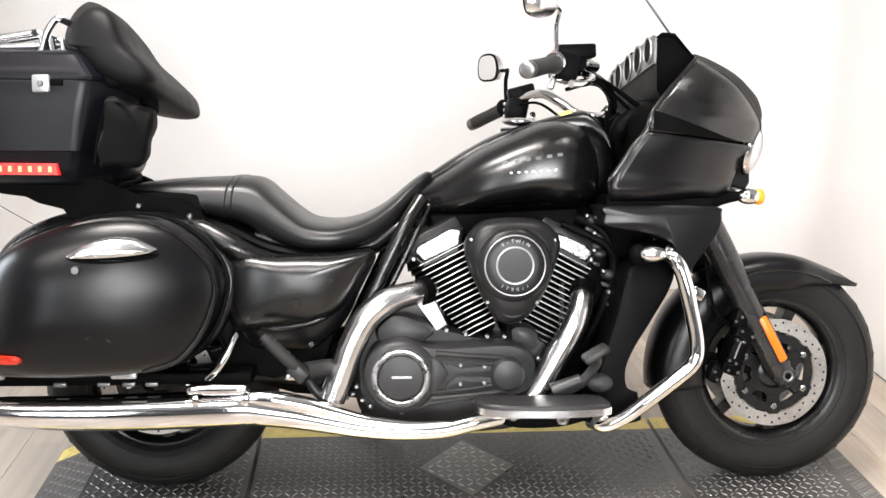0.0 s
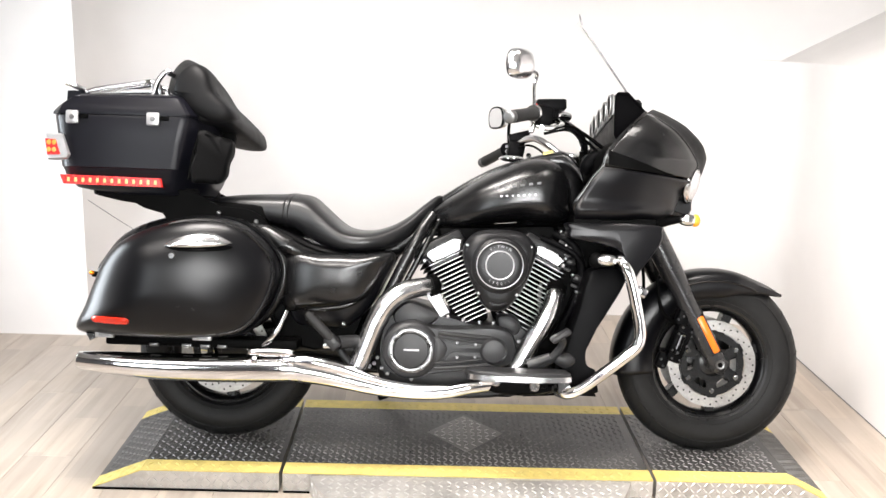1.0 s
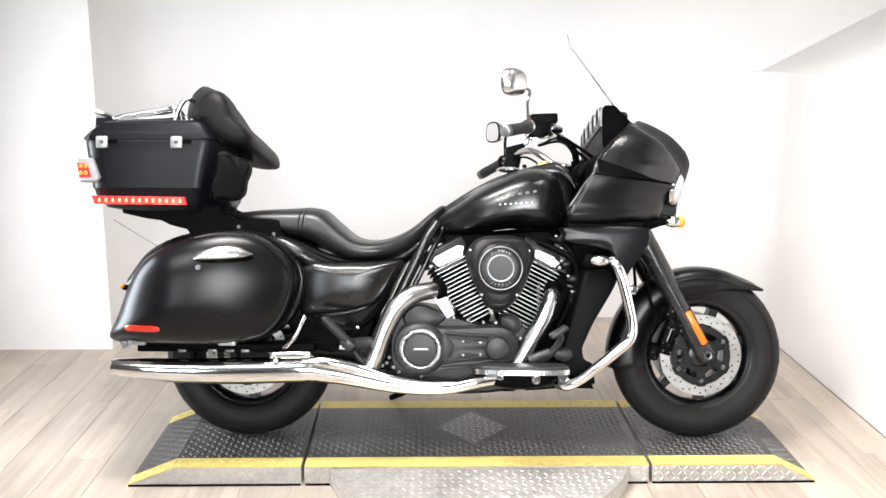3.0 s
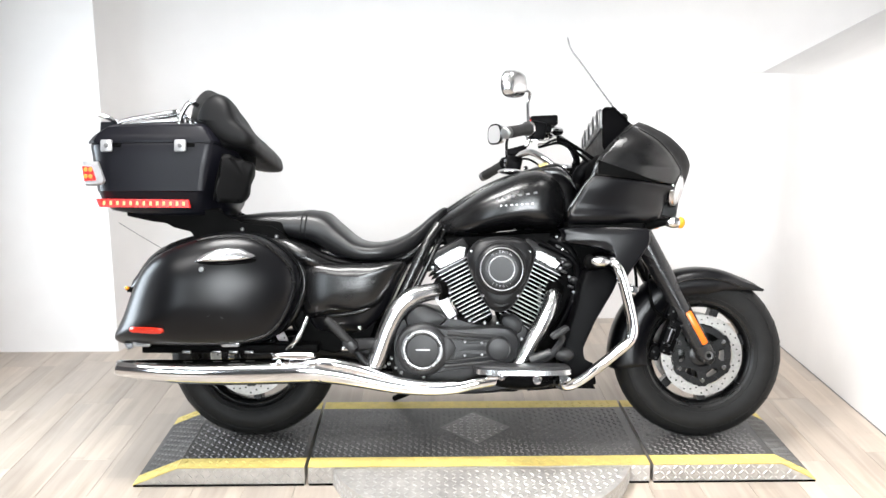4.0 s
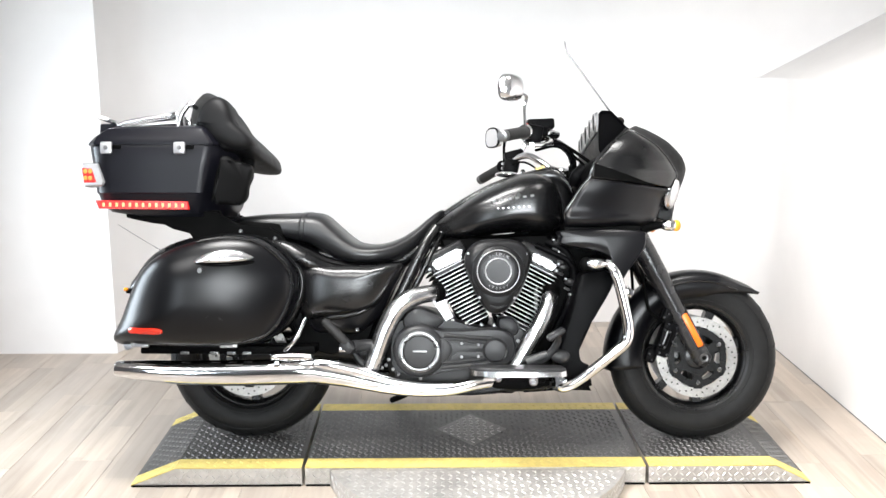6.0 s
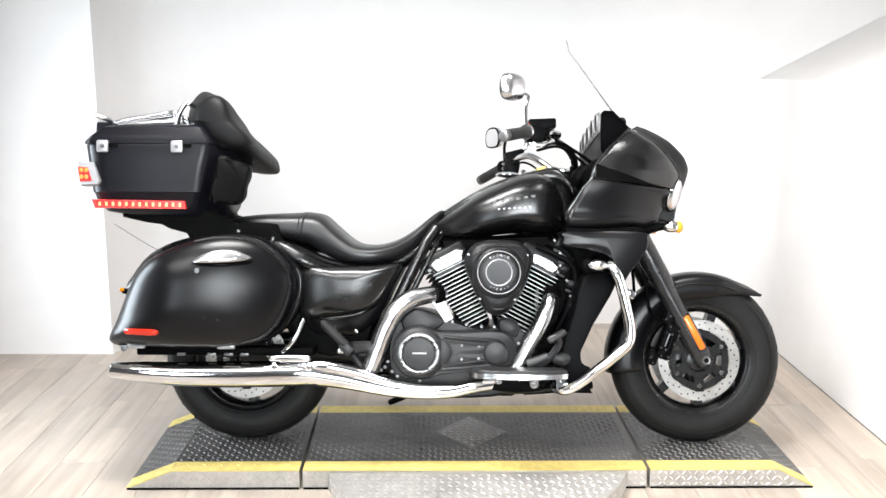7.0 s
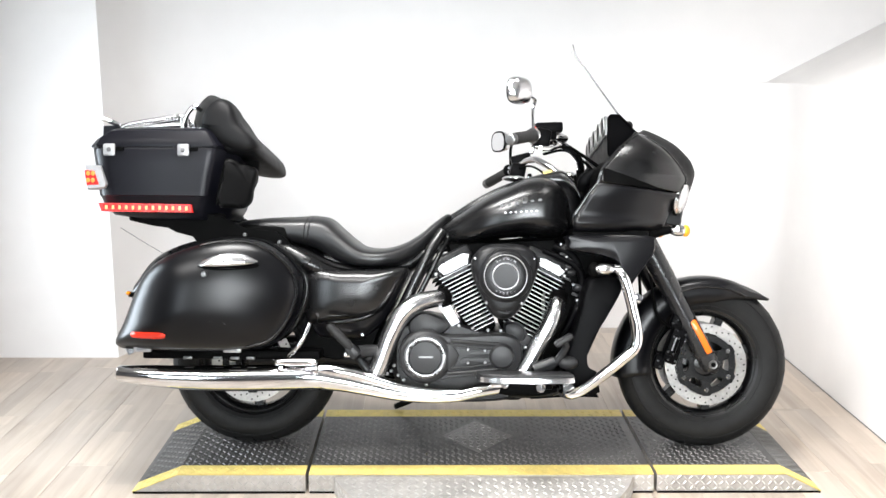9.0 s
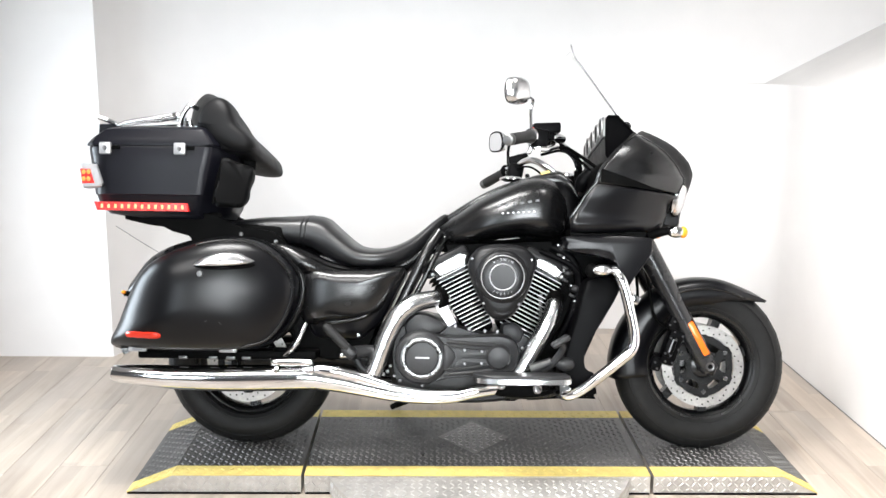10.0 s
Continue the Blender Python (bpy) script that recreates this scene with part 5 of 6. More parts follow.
for sg in (-1, 1):
    peg = part("passenger_peg", tube([(-0.560, sg * 0.30, 0.470), (-0.535, sg * 0.30, 0.446), (-0.490, sg * 0.30, 0.402), (-0.475, sg * 0.298, 0.388)], [0.011, 0.015, 0.015, 0.011], 14, smooth=3), GRIP, bike, "folded passenger footpeg with ribbed rubber")
    for k in range(6):
        f = k / 6
        part("peg_rib", tube([(-0.552 + 0.066 * f, sg * 0.30, 0.463 - 0.064 * f), (-0.547 + 0.066 * f, sg * 0.30, 0.458 - 0.064 * f)], 0.0168, 14, smooth=1), GRIP, peg)
    part("peg_mount", box((0.05, 0.05, 0.034), Matrix.Translation((-0.475, sg * 0.285, 0.378)) @ Matrix.Rotation(0.8, 4, "Y"), 0.006), CASE, peg)
    part("peg_mount", box((0.035, 0.03, 0.018), Matrix.Translation((-0.49, sg * 0.28, 0.366)), 0.006), CHROME, peg)
    part("peg_arm", tube([(-0.46, sg * 0.26, 0.372), (-0.40, sg * 0.22, 0.375), (-0.37, sg * 0.19, 0.36)], [0.024, 0.02, 0.014], 12), CASE, peg)
    part("lower_bracket", tube([(-0.47, sg * 0.22, 0.37), (-0.44, sg * 0.23, 0.32), (-0.41, sg * 0.23, 0.29)], 0.013, 10), CASE, peg)
    # case rail and its chrome fittings
    rail = part("case_rail", tube([(-0.735, sg * 0.315, 0.343), (-0.725, sg * 0.318, 0.343), (-0.61, sg * 0.318, 0.343), (-0.60, sg * 0.315, 0.343)], [0.006, 0.0125, 0.0125, 0.006], 12), CHROME, bike, "chrome case guard rail")
    part("rail_stay", tube([(-0.625, sg * 0.285, 0.475), (-0.645, sg * 0.295, 0.43), (-0.668, sg * 0.295, 0.39), (-0.705, sg * 0.28, 0.355)], [0.007, 0.010, 0.011, 0.008], 10), CHROME, rail)
    part("rail_clamp", box((0.035, 0.02, 0.03), Matrix.Translation((-0.74, sg * 0.27, 0.358)), 0.004), CHROME, rail)
    for x in (-0.72, -0.60):
        part("rail_clip", box((0.018, 0.012, 0.026), Matrix.Translation((x, sg * 0.325, 0.318)), 0.004), CHROME, rail)

# engine guards with lamp pods, leg shields
for sg in (-1, 1):
    if sg < 0:
        g = [(0.405, 0.20, 0.682), (0.432, 0.29, 0.678), (0.452, 0.33, 0.655), (0.470, 0.338, 0.610), (0.488, 0.340, 0.540), (0.506, 0.340, 0.450), (0.497, 0.340, 0.402), (0.455, 0.338, 0.362), (0.39, 0.330, 0.308), (0.335, 0.318, 0.264), (0.290, 0.30, 0.238), (0.262, 0.26, 0.238)]
        guard = part("engine_guard", tube([(x, sg * s, h) for x, s, h in g], 0.0185, 18, smooth=4), CHROME, bike, "chrome engine guard bar")
        part("guard_foot", prism([(0.252, 0.288), (0.285, 0.282), (0.312, 0.245), (0.275, 0.228), (0.256, 0.235)], sg * 0.27, sg * 0.30, 0.006), CHROME, guard)
        part("guard_bracket", box((0.035, 0.02, 0.03), Matrix.Translation((0.507, sg * 0.325, 0.575)) @ Matrix.Rotation(0.5, 4, "Y"), 0.006), CHROME, guard)
        pod = part("guard_pod", ball((0.393, sg * 0.325, 0.672), (0.036, 0.026, 0.020)), SHELL, guard, "small chrome lamp pod")
        part("pod_mount", ball((0.360, sg * 0.315, 0.670), (0.022, 0.022, 0.026)), DARK, guard)
    shield = [(0.345, 0.622), (0.385, 0.645), (0.440, 0.648), (0.470, 0.612), (0.420, 0.515), (0.362, 0.415), (0.338, 0.335), (0.346, 0.262), (0.392, 0.234), (0.300, 0.226), (0.262, 0.290), (0.284, 0.395), (0.318, 0.510)]
    part("leg_shield", dome(shield, [(0.97, 0.12), (1.0, 0.18), (1.0, 0.235), (0.975, 0.262), (0.90, 0.272), (0.6, 0.276)], sides=sg, centre=(0.355, 0.43)), PLASTIC, bike, "black moulded lower leg shield")
part("radiator", box((0.05, 0.32, 0.36), Matrix.Translation((0.40, 0, 0.50)) @ Matrix.Rotation(0.42, 4, "Y"), 0.01), DARK, bike, "black radiator")
part("belly_pan", prism([(0.16, 0.19), (0.30, 0.20), (0.41, 0.198), (0.385, 0.245), (0.30, 0.28), (0.18, 0.25)], -0.13, 0.13, 0.006), DARK, bike)
part("kickstand", tube([(-0.16, 0.18, 0.22), (-0.28, 0.28, 0.125), (-0.36, 0.345, 0.078)], [0.016, 0.014, 0.012], 12), DARK, bike, "lowered black side stand")

# side covers and rear frame
for sg in (-1, 1):
    skirt = [(-0.64, 0.630), (-0.53, 0.645), (-0.386, 0.656), (-0.286, 0.662), (-0.324, 0.567), (-0.365, 0.483), (-0.418, 0.432), (-0.459, 0.408), (-0.527, 0.412), (-0.624, 0.436)]
    cover = part("side_cover", dome(skirt, [(0.97, 0.10), (1.0, 0.165), (0.985, 0.182), (0.93, 0.196), (0.75, 0.208), (0.5, 0.214)], sides=sg, centre=(-0.45, 0.60)), BAGP, bike, "satin black side cover")
    out = [(-0.655, 0.650), (-0.52, 0.660), (-0.40, 0.662), (-0.290, 0.668), (-0.318, 0.610), (-0.345, 0.560), (-0.378, 0.515), (-0.425, 0.493), (-0.490, 0.479), (-0.56, 0.474), (-0.650, 0.478)]
    part("cover_bulge", dome(out, [(0.97, 0.10), (1.0, 0.196), (0.992, 0.210), (0.965, 0.224), (0.90, 0.238), (0.78, 0.249), (0.6, 0.257), (0.4, 0.262), (0.2, 0.264)], sides=sg, centre=(-0.49, 0.600)), SATIN, cover, "raised glossy upper face", sharp=60)
    part("cover_lip", tube([(-0.62, sg * 0.195, 0.478), (-0.55, sg * 0.216, 0.474), (-0.47, sg * 0.220, 0.484), (-0.415, sg * 0.218, 0.504), (-0.385, sg * 0.21, 0.535)], [0.004, 0.009, 0.010, 0.009, 0.004], 10), SATIN, cover)
    part("lower_cover", prism([(-0.66, 0.49), (-0.42, 0.50), (-0.38, 0.47), (-0.42, 0.36), (-0.55, 0.33), (-0.68, 0.36)], sg * 0.10, sg * 0.165, 0.01), DARK, bike)
    # Added black plate that closes and darkens the gap by the frame.
    part("frame_filler", prism([(-0.66, 0.40), (-0.36, 0.42), (-0.29, 0.31), (-0.34, 0.27), (-0.50, 0.285), (-0.66, 0.33)], sg * 0.105, sg * 0.135, 0.008), DARK, bike, "black filler plate darkening the gap by the frame")
    part("cover_bolt", bolt(-0.450, 0.428, sg * 0.194, 0.009, sg), CHROME, bike)
    # grab rail under the seat
    part("seat_rail", tube([(-0.80, sg * 0.19, 0.745), (-0.72, sg * 0.215, 0.728), (-0.655, sg * 0.225, 0.690), (-0.59, sg * 0.222, 0.662), (-0.52, sg * 0.205, 0.654)], [0.010, 0.022, 0.030, 0.022, 0.005], 16), SATIN, bike, "satin black trim rail")
part("rear_fender", loft([(-1.32, 0.60, 0.45, 0.08), (-1.24, 0.70, 0.50, 0.10), (-1.10, 0.76, 0.62, 0.11), (-0.90, 0.78, 0.66, 0.12), (-0.70, 0.77, 0.60, 0.12), (-0.55, 0.70, 0.40, 0.11)], 20, 4, 3), SATIN, bike, "black rear mudguard")
part("swingarm", tube([(-0.38, -0.13, 0.33), (-0.60, -0.125, 0.345), (-0.868, -0.115, 0.322)], [0.035, 0.03, 0.03], 14), ENGINE, bike)
part("swingarm", tube([(-0.38, 0.13, 0.33), (-0.60, 0.125, 0.345), (-0.868, 0.115, 0.322)], [0.035, 0.03, 0.03], 14), ENGINE, bike)
part("case_mount", box((0.62, 0.10, 0.03), Matrix.Translation((-0.90, -0.24, 0.362)), 0.006), DARK, bike)
part("case_mount", box((0.62, 0.10, 0.03), Matrix.Translation((-0.90, 0.24, 0.362)), 0.006), DARK, bike)
for x in (-0.945, -0.885, -0.83, -1.05):
    part("mount_clip", box((0.03, 0.01, 0.010), Matrix.Translation((x, -0.295, 0.352)), 0.002), STEEL, bike)

# saddlebags
BAG = [(-1.292, 0.402), (-1.262, 0.480), (-1.226, 0.574), (-1.190, 0.644), (-1.140, 0.690), (-1.070, 0.724), (-0.990, 0.752), (-0.915, 0.768), (-0.840, 0.770), (-0.775, 0.755), (-0.715, 0.715), (-0.668, 0.662), (-0.652, 0.610), (-0.658, 0.560), (-0.680, 0.500), (-0.712, 0.450), (-0.755, 0.412), (-0.830, 0.391), (-0.95, 0.382), (-1.10, 0.384), (-1.22, 0.388)]
BAGLEVELS = [(0.93, 0.19), (0.985, 0.20), (0.985, 0.300), (0.975, 0.308), (0.990, 0.316), (1.0, 0.330), (0.996, 0.352), (0.975, 0.373), (0.93, 0.390), (0.85, 0.405), (0.70, 0.421), (0.45, 0.436), (0.2, 0.442)]


def bag_taper(x):
    """The lid draws in towards its tail and its front."""
    front = max(0.0, x + 1.10)
    return 0.085 * max(0.0, (-1.06 - x) / 0.23) ** 2 + 0.16 * front * front / (front + 0.12)


def bag_shear(bm):
    """Draws a bag's outer half in towards the tail, and lengthens it there."""
    for v in bm.verts:
        k = bag_taper(v.co.x) * max(0.0, min(1, (abs(v.co.y) - 0.16) / 0.15))
        v.co.y -= math.copysign(k, v.co.y)
        v.co.x += 0.75 * min(0, v.co.x + 0.955) * k
        v.co.z -= 0.1 * k
    return bm


def bag_side(x, h):
    """How far the bag's lid stands out at a place."""
    line = curve(BAG, 4, True)
    dx, dh = x + 0.955, h - 0.575
    far = math.hypot(dx, dh)
    best = min(line, key=lambda p: abs(math.atan2((p[0] + 0.955) * dh - (p[1] - 0.575) * dx, (p[0] + 0.955) * dx + (p[1] - 0.575) * dh)))
    k = far / math.hypot(best[0] + 0.955, best[1] - 0.575)
    rows = BAGLEVELS[5:][::-1]
    return float(np.interp(k, [r[0] for r in rows], [r[1] for r in rows])) - bag_taper(x)


def on_bag(outline, levels, sg, n=4):
    """A small plate that follows the bag's face: levels of (scale, height over the face)."""
    line = curve(outline, n, True)
    mid = np.mean(line, axis=0)
    rings = []
    for k, up in levels:
        ring = []
        for p in line:
            q = mid + (p - mid) * k
            ring.append((q[0], sg * (bag_side(*q) + up), q[1]))
        rings.append(ring)
    return skin(rings)


for sg in (-1, 1):
    c0 = (-0.955, 0.575)
    bm = dome(BAG, BAGLEVELS, sides=sg, centre=c0, n=4)
    bag_shear(bm)
    bag = part("saddlebag", bm, BAGP, bike, "satin black hard saddlebag", sharp=35)
    line = curve(BAG, 4, True)
    rim = [(c0[0] + (p[0] - c0[0]) * 1.012, sg * 0.314, c0[1] + (p[1] - c0[1]) * 1.012) for p in line]
    part("lid_seam", bag_shear(tube(rim, 0.0055, 6, smooth=1, closed=True)), PLASTIC, bag)
    band = curve(BAG[6:18], 4)
    part("lid_rim", bag_shear(tube([(c0[0] + (p[0] - c0[0]) * 0.955, sg * 0.386, c0[1] + (p[1] - c0[1]) * 0.955) for p in band], [0.003] + [0.0065] * (len(band) - 2) + [0.003], 8, smooth=1)), SATIN, bag)
    body = dome([(p[0] + 0.024 * min(1.0, max(0.0, (p[0] + 0.88) / 0.16)), p[1]) for p in BAG], [(0.9, 0.16), (1.0, 0.17), (1.0, 0.270), (0.994, 0.286), (0.975, 0.296), (0.955, 0.299)], sides=sg, centre=c0, n=4)
    part("bag_body", bag_shear(body), SATIN, bag, sharp=60)
    hd = [(-0.985, 0.678), (-0.945, 0.706), (-0.890, 0.720), (-0.840, 0.718), (-0.808, 0.705), (-0.786, 0.690), (-0.815, 0.681), (-0.890, 0.675), (-0.955, 0.674)]
    part("bag_handle", on_bag(hd, [(1.0, -0.01), (1.0, 0.006), (0.93, 0.014), (0.7, 0.018), (0.35, 0.020)], sg), SHELL, bag, "chrome latch handle")
    part("handle_recess", on_bag([(-0.98, 0.676), (-0.89, 0.676), (-0.79, 0.682), (-0.80, 0.669), (-0.88, 0.662), (-0.95, 0.664)], [(1.0, -0.004), (1.0, 0.002), (0.8, 0.002)], sg), DARK, bag)
    lock = part("bag_lock", lathe([(0.0105, 0.0), (0.0105, sg * 0.010), (0.008, sg * 0.014), (0.0, sg * 0.014)], -0.960, 0.648, 20, s0=sg * (bag_side(-0.960, 0.648) - 0.006)), STEEL, bag, "dull chrome lock barrel")
    part("bag_reflector", on_bag([(-1.228, 0.439), (-1.217, 0.449), (-1.16, 0.450), (-1.105, 0.449), (-1.092, 0.439), (-1.105, 0.429), (-1.16, 0.428), (-1.217, 0.429)], [(1.03, -0.004), (1.0, 0.004), (0.93, 0.007), (0.6, 0.008)], sg), REDLENS, bag, "red side reflector")
    for x in (-1.195, -0.885):
        part("bag_catch", box((0.060, 0.016, 0.020), Matrix.Translation((x, sg * 0.335, 0.386)), 0.003), SILVER, bag, "chrome catch")
        part("catch_mark", box((0.034, 0.002, 0.008), Matrix.Translation((x, sg * 0.3435, 0.386)), 0), GREYBAR, bag)
    part("bag_corner", prism([(-1.26, 0.388), (-1.205, 0.385), (-1.245, 0.362)], sg * 0.28, sg * 0.33, 0.003), CHROME, bag)
    if sg < 0:
        for a, b in (((-0.945, 0.490), (-0.918, 0.482)), ((-0.937, 0.494), (-0.930, 0.480)), ((-0.915, 0.483), (-0.893, 0.480)), ((-0.90, 0.487), (-0.889, 0.478))):
            part("scratch", tube([(a[0], -bag_side(*a), a[1]), (b[0], -bag_side(*b), b[1])], 0.0007, 5, smooth=1), EMBOSS, bag)

# tail bracket
for sg in (-1, 1):
    br = [(-1.305, 0.862), (-1.275, 0.828), (-1.20, 0.812), (-1.150, 0.806), (-1.120, 0.790), (-1.06, 0.775), (-1.035, 0.740), (-0.94, 0.72), (-0.72, 0.735), (-0.706, 0.748), (-0.728, 0.772), (-0.768, 0.796), (-0.873, 0.806), (-0.96, 0.850), (-1.05, 0.862)]
    br = part("trunk_bracket", prism(br, sg * 0.185, sg * 0.205, 0.004), DARK, bike, "black steel trunk bracket")
    for x, h in ((-0.872, 0.783), (-0.748, 0.758), (-0.716, 0.742)):
        part("bracket_bolt", bolt(x, h, sg * 0.207, 0.0075, sg), STEEL, br)
part("trunk_tray", box((0.34, 0.36, 0.03), Matrix.Translation((-1.13, 0, 0.845)), 0.008), DARK, bike)
part("tail_filler", box((0.30, 0.34, 0.09), Matrix.Translation((-0.87, 0, 0.775)), 0.02), DARK, bike)

# trunk


def trunk_ring(h, xr, xs, xf, w, wr):
    pts = [(xr, -wr), (xr + 0.03, -w + 0.006), (xr + 0.07, -w), (xs - 0.02, -w), (xs, -w * 0.99), (xs + 0.010, -w * 0.96), (xf - 0.03, -w * 0.62), (xf, -w * 0.5)]
    pts += [(x, -s) for x, s in reversed(pts)]
    return [(x, s, h) for x, s in pts]


trunk = part("trunk", skin([trunk_ring(*r) for r in ((0.826, -1.20, -1.00, -0.965, 0.19, 0.14), (0.852, -1.345, -1.03, -0.955, 0.236, 0.19), (0.880, -1.372, -1.015, -0.938, 0.246, 0.21), (0.916, -1.385, -1.006, -0.930, 0.256, 0.215), (0.919, -1.388, -1.004, -0.929, 0.262, 0.22), (1.00, -1.398, -0.990, -0.917, 0.270, 0.225), (1.078, -1.408, -0.972, -0.905, 0.279, 0.23), (1.086, -1.408, -0.970, -0.905, 0.277, 0.23))]), TRUNKP, bike, "matt black top case with lit red lamps", sharp=45)
part("trunk_lid", skin([trunk_ring(*r) for r in ((1.088, -1.412, -0.968, -0.905, 0.279, 0.24), (1.096, -1.412, -0.968, -0.905, 0.281, 0.24), (1.122, -1.398, -0.984, -0.92, 0.276, 0.22), (1.146, -1.366, -1.002, -0.935, 0.268, 0.20), (1.154, -1.345, -1.010, -0.945, 0.258, 0.19), (1.161, -1.25, -1.022, -0.96, 0.232, 0.17), (1.163, -1.16, -1.04, -0.98, 0.20, 0.15))]), TRUNKP, trunk, "matt black trunk lid", sharp=26)
part("lid_gap", skin([trunk_ring(*r) for r in ((1.083, -1.404, -0.974, -0.908, 0.274, 0.226), (1.092, -1.404, -0.974, -0.908, 0.274, 0.226))]), DARK, trunk)
for x in (-1.333, -1.073):
    latch = part("trunk_latch", box((0.042, 0.014, 0.043), Matrix.Translation((x, -0.283, 1.077)), 0.006), SILVER, trunk, "chrome trunk latch")
    part("latch_key", lathe([(0.0, -0.003), (0.006, -0.003), (0.008, 0.0), (0.008, 0.004)], x, 1.077, 14, s0=-0.2905), STEEL, latch)
    part("latch_stop", box((0.03, 0.010, 0.014), Matrix.Translation((x + 0.035, -0.280, 1.080)), 0.002), DARK, trunk)
for sg in (-1, 1):
    wrap = [(-1.424, 1.026), (-1.366, 1.022), (-1.344, 0.956), (-1.352, 0.942), (-1.415, 0.938)]
    lamp = part("tail_lamp", prism(wrap, sg * 0.20, sg * 0.274, 0.006), SILVER, trunk, "silver-framed lit tail lamp")
    part("tail_lens", prism([(-1.424, 1.006), (-1.388, 1.004), (-1.372, 0.955), (-1.416, 0.953)], sg * 0.25, sg * 0.2765, 0.003), REDSTRIP, lamp, "lit red tail lens")
    for i in range(2):
        for j in range(2):
            part("tail_led", ball((-1.410 + 0.017 * i, sg * 0.2765, 0.994 - 0.024 * j), (0.0075, 0.003, 0.0085), u=10, v=6), LAMPORANGE, lamp)
    strip = part("lamp_strip", prism([(-1.382, 0.892), (-1.052, 0.888), (-1.048, 0.860), (-1.370, 0.862)], sg * 0.225, sg * 0.2575, 0.003), REDSTRIP, trunk, "lit red side lamp strip")
    for k in range(13):
        part("strip_led", box((0.0085, 0.003, 0.0140), Matrix.Translation((-1.352 + k * 0.0236, sg * 0.2580, 0.8765 - k * 0.0002)), 0.001), LEDHOT, strip)
    # armrest pouch
    if sg > 0:
        continue
    rings = []
    for k, up in ((0.96, -0.045), (1.0, -0.02), (1.0, 0.0), (0.97, 0.010), (0.86, 0.016)):
        ring = []
        for u, h in curve([(-0.932, 1.050), (-0.885, 1.036), (-0.838, 1.018), (-0.848, 0.95), (-0.868, 0.884), (-0.915, 0.878), (-0.957, 0.886), (-0.946, 0.97)], 5, True):
            x, z = -0.905 + (u + 0.905) * k, 0.960 + (h - 0.960) * k
            out = 0.246 - 0.62 * (x + 0.95) + up + 0.007 * math.sin(x * 190 + z * 40) + 0.004 * math.sin(x * 90 - z * 130)
            ring.append((x, sg * out, z))
        rings.append(ring)
    part("trunk_pouch", skin(rings), CLOTH, trunk, "creased black cloth pouch", sharp=60)
    part("pouch_strap", tube([(-0.933, sg * 0.236, 1.052), (-0.951, sg * 0.248, 0.97), (-0.962, sg * 0.256, 0.888)], 0.004, 8), DARK, trunk)
BACK_NEAR = [(-1.035, 1.17), (-1.024, 1.214), (-1.002, 1.246), (-0.972, 1.257), (-0.946, 1.244), (-0.91, 1.205), (-0.878, 1.165), (-0.85, 1.129), (-0.834, 1.101), (-0.832, 1.085), (-0.836, 1.074), (-0.85, 1.07), (-0.878, 1.071), (-0.902, 1.073), (-0.943, 1.077), (-0.963, 1.108), (-0.979, 1.129), (-0.991, 1.151)]
BACK_FAR = [(-1.157, 1.221), (-1.149, 1.281), (-1.122, 1.324), (-1.083, 1.339), (-1.014, 1.300), (-0.955, 1.236), (-0.913, 1.173), (-0.866, 1.129), (-0.817, 1.081), (-0.800, 1.053), (-0.801, 1.018), (-0.849, 1.012), (-0.923, 1.026), (-0.954, 1.054), (-1.013, 1.09), (-1.058, 1.126), (-1.094, 1.163), (-1.117, 1.208)]
near_line, far_line = curve(BACK_NEAR, 4, True), curve(BACK_FAR, 4, True)
middle = np.array((-0.93, 1.14))
rings = []
for k, side in ((0.55, -0.226), (0.78, -0.222), (0.92, -0.212), (0.985, -0.196), (1.0, -0.175), (1.0, -0.10), (1.0, 0.0), (1.0, 0.10), (1.0, 0.17), (0.985, 0.20), (0.92, 0.222), (0.75, 0.236), (0.5, 0.240)):
    f = min(1.0, max(0.0, (side + 0.19) / 0.36)) ** 0.8
    ring = []
    for p, q in zip(near_line, far_line):
        at_side = middle + (p * (1 - f) + q * f - middle) * k
        ring.append((at_side[0], side, at_side[1]))
    rings.append(ring)
rest = part("backrest", skin(rings), PADDING, trunk, "padded black vinyl backrest with arms", sharp=80)
# the rounded wing at the near end of the cushion
WING = [(-1.034, 1.178), (-1.027, 1.211), (-1.010, 1.243), (-0.986, 1.264), (-0.961, 1.271), (-0.934, 1.262), (-0.914, 1.238), (-0.902, 1.204), (-0.888, 1.174), (-0.858, 1.144), (-0.834, 1.117), (-0.829, 1.094), (-0.848, 1.076), (-0.890, 1.074), (-0.932, 1.088), (-0.974, 1.112), (-0.997, 1.144), (-1.014, 1.168)]
wing = part("backrest_wing", dome(WING, [(0.90, 0.07), (0.97, 0.12), (1.0, 0.170), (0.99, 0.198), (0.955, 0.216), (0.88, 0.229), (0.75, 0.237), (0.5, 0.243), (0.25, 0.245)], sides=-1, centre=(-0.935, 1.165)), PADDING, rest, "rounded vinyl side wing", sharp=80)
part("wing_seam", tube([(-1.022, -0.205, 1.176), (-1.004, -0.212, 1.158), (-0.985, -0.213, 1.130), (-0.962, -0.214, 1.106), (-0.925, -0.214, 1.089), (-0.88, -0.214, 1.080), (-0.850, -0.205, 1.082)], 0.0022, 6), DARK, wing)
part("arm_hinge", box((0.045, 0.03, 0.045), Matrix.Translation((-0.868, -0.10, 1.036)), 0.008), DARK, rest, "black folding arm hinge")
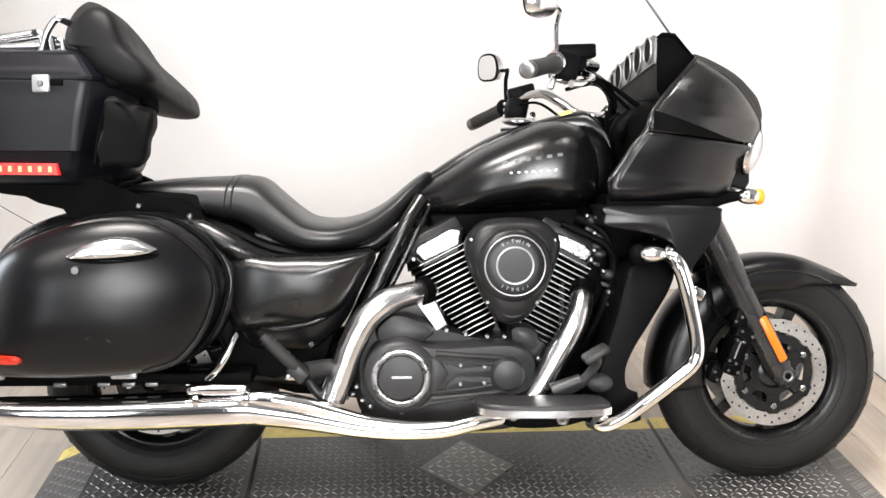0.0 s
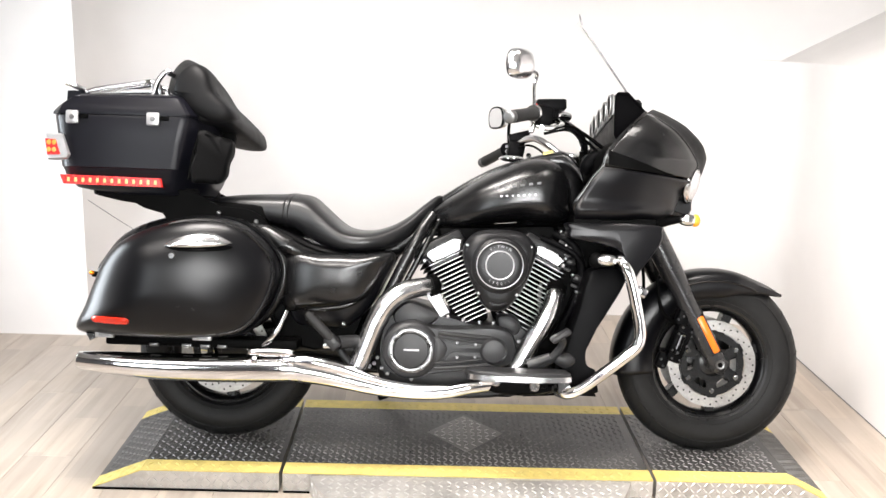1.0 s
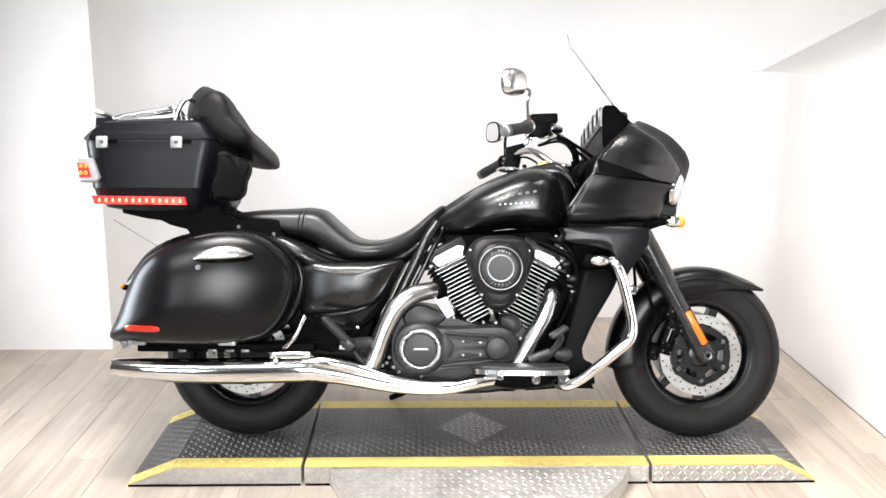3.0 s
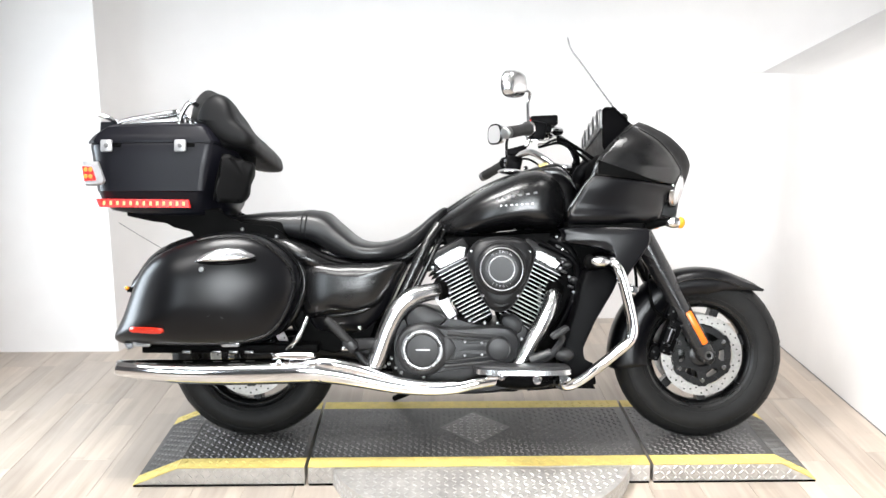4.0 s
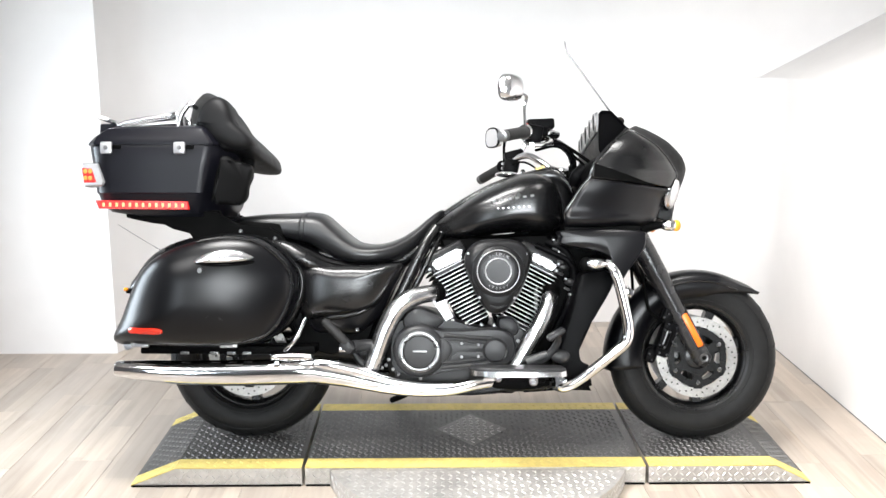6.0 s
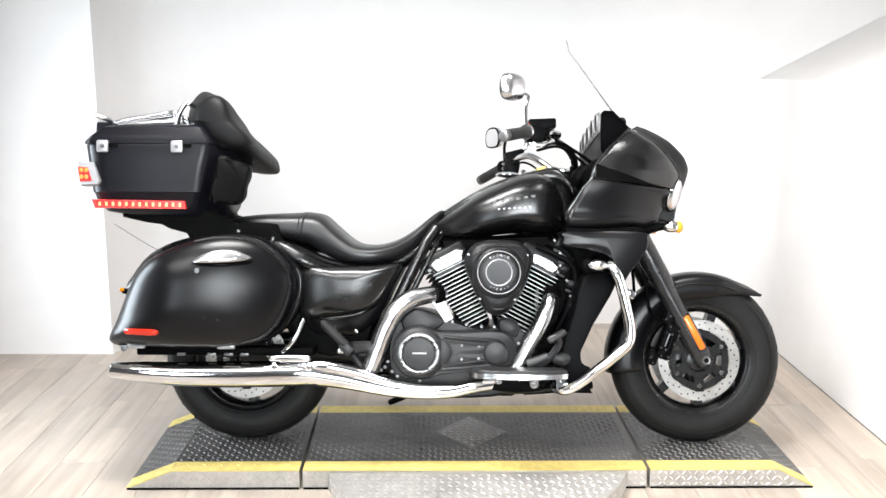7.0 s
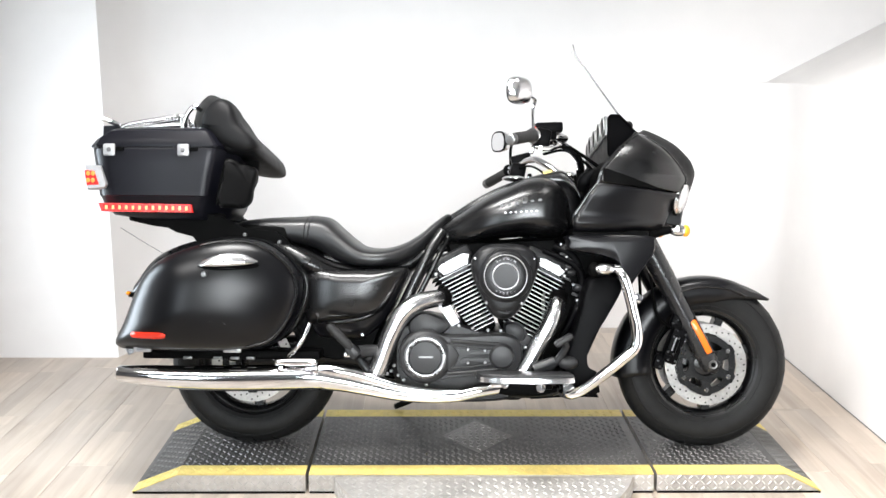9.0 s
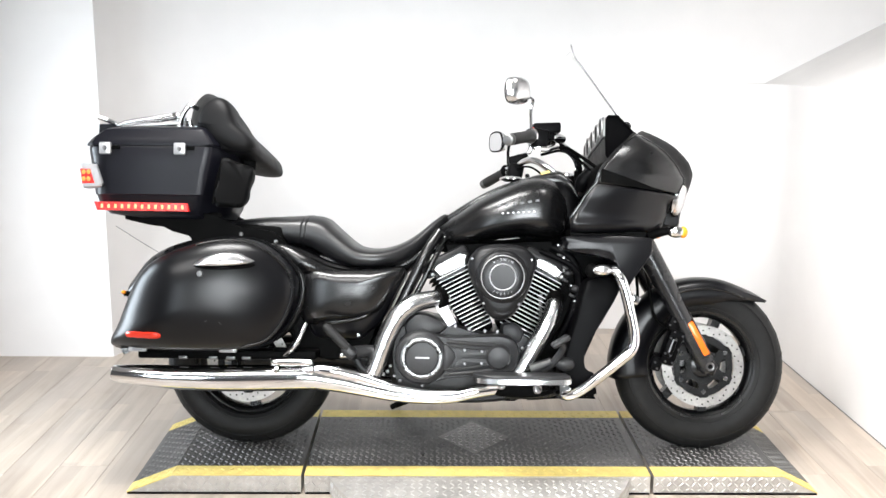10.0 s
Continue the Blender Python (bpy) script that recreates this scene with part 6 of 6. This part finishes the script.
# luggage rack
rack = part("luggage_rack", tube([(-1.335, -0.16, 1.170), (-1.30, -0.16, 1.182), (-1.20, -0.155, 1.200), (-1.13, -0.15, 1.212), (-1.115, -0.15, 1.205), (-1.105, -0.15, 1.165)], 0.0095, 10, smooth=4), SHELL, trunk, "chrome luggage rack")
for s in (-0.09, 0.0, 0.09, 0.16):
    part("rack_rail", tube([(-1.335, s, 1.170), (-1.30, s, 1.182), (-1.20, s, 1.200), (-1.13, s, 1.212), (-1.115, s, 1.205), (-1.105, s, 1.165)], 0.008, 10, smooth=4), SHELL, rack)
part("rack_rail", tube([(-1.32, -0.16, 1.166), (-1.20, -0.165, 1.174), (-1.10, -0.16, 1.180)], 0.010, 10), SHELL, rack)
part("rack_crossbar", tube([(-1.390, -0.20, 1.196), (-1.350, -0.18, 1.182), (-1.335, -0.10, 1.172), (-1.335, 0.10, 1.172), (-1.350, 0.18, 1.182), (-1.390, 0.20, 1.196)], 0.009, 10), SHELL, rack)
part("rack_crossbar", tube([(-1.13, -0.16, 1.212), (-1.13, 0.16, 1.212)], 0.008, 10, smooth=1), CHROME, rack)
part("rack_hoop", tube([(-1.11, -0.17, 1.165), (-1.095, -0.165, 1.215), (-1.072, -0.16, 1.246), (-1.055, -0.15, 1.240), (-1.055, 0.15, 1.240), (-1.072, 0.16, 1.246), (-1.095, 0.165, 1.215), (-1.11, 0.17, 1.165)], 0.009, 10), SHELL, rack)
part("lid_spoiler", prism([(-1.402, 1.176), (-1.345, 1.178), (-1.29, 1.168), (-1.30, 1.140), (-1.385, 1.130), (-1.404, 1.140)], -0.16, 0.16, 0.006), TRUNKP, trunk)
part("aerial", tube([(-1.481, 0.25, 0.812), (-1.30, 0.25, 0.704), (-1.15, 0.24, 0.64)], 0.0012, 6, smooth=2), EMBOSS, bike, "thin black whip aerial")
for sg in (-1, 1):
    sig = part("rear_indicator", tube([(-1.18, sg * 0.16, 0.55), (-1.30, sg * 0.17, 0.565)], 0.010, 10, smooth=1), DARK, bike)
    part("rear_indicator_lens", ball((-1.296, sg * 0.19, 0.570), (0.008, 0.012, 0.007)), AMBER, sig)

# ---- floor planks ----
PW, PL = 0.178, 1.22
data = {}
rows_n = int((RIGHT + 0.06 - LEFT) / PW) + 1
for i in range(rows_n):
    x = LEFT - 0.04 + i * PW
    offset = (i * 0.47) % 1.0 * PL
    y = FRONT - offset
    while y < BACK:
        a, b = max(y, FRONT), min(y + PL, BACK)
        xa, xb = max(x, LEFT), min(x + PW, RIGHT)
        if b - a > 0.02 and xb - xa > 0.01:
            key = (round(b - a, 3), round(xb - xa, 3))
            if key not in data:
                data[key] = finish("plank", box((key[1] - 0.0007, key[0] - 0.0007, 0.008), Matrix.Translation((0, 0, -0.004)), 0.0008, segments=1), OAK)
            ob = new("plank", data[key])
            ob.location = ((xa + xb) / 2, (a + b) / 2, 0)
            ob.parent = floor
        y += PL
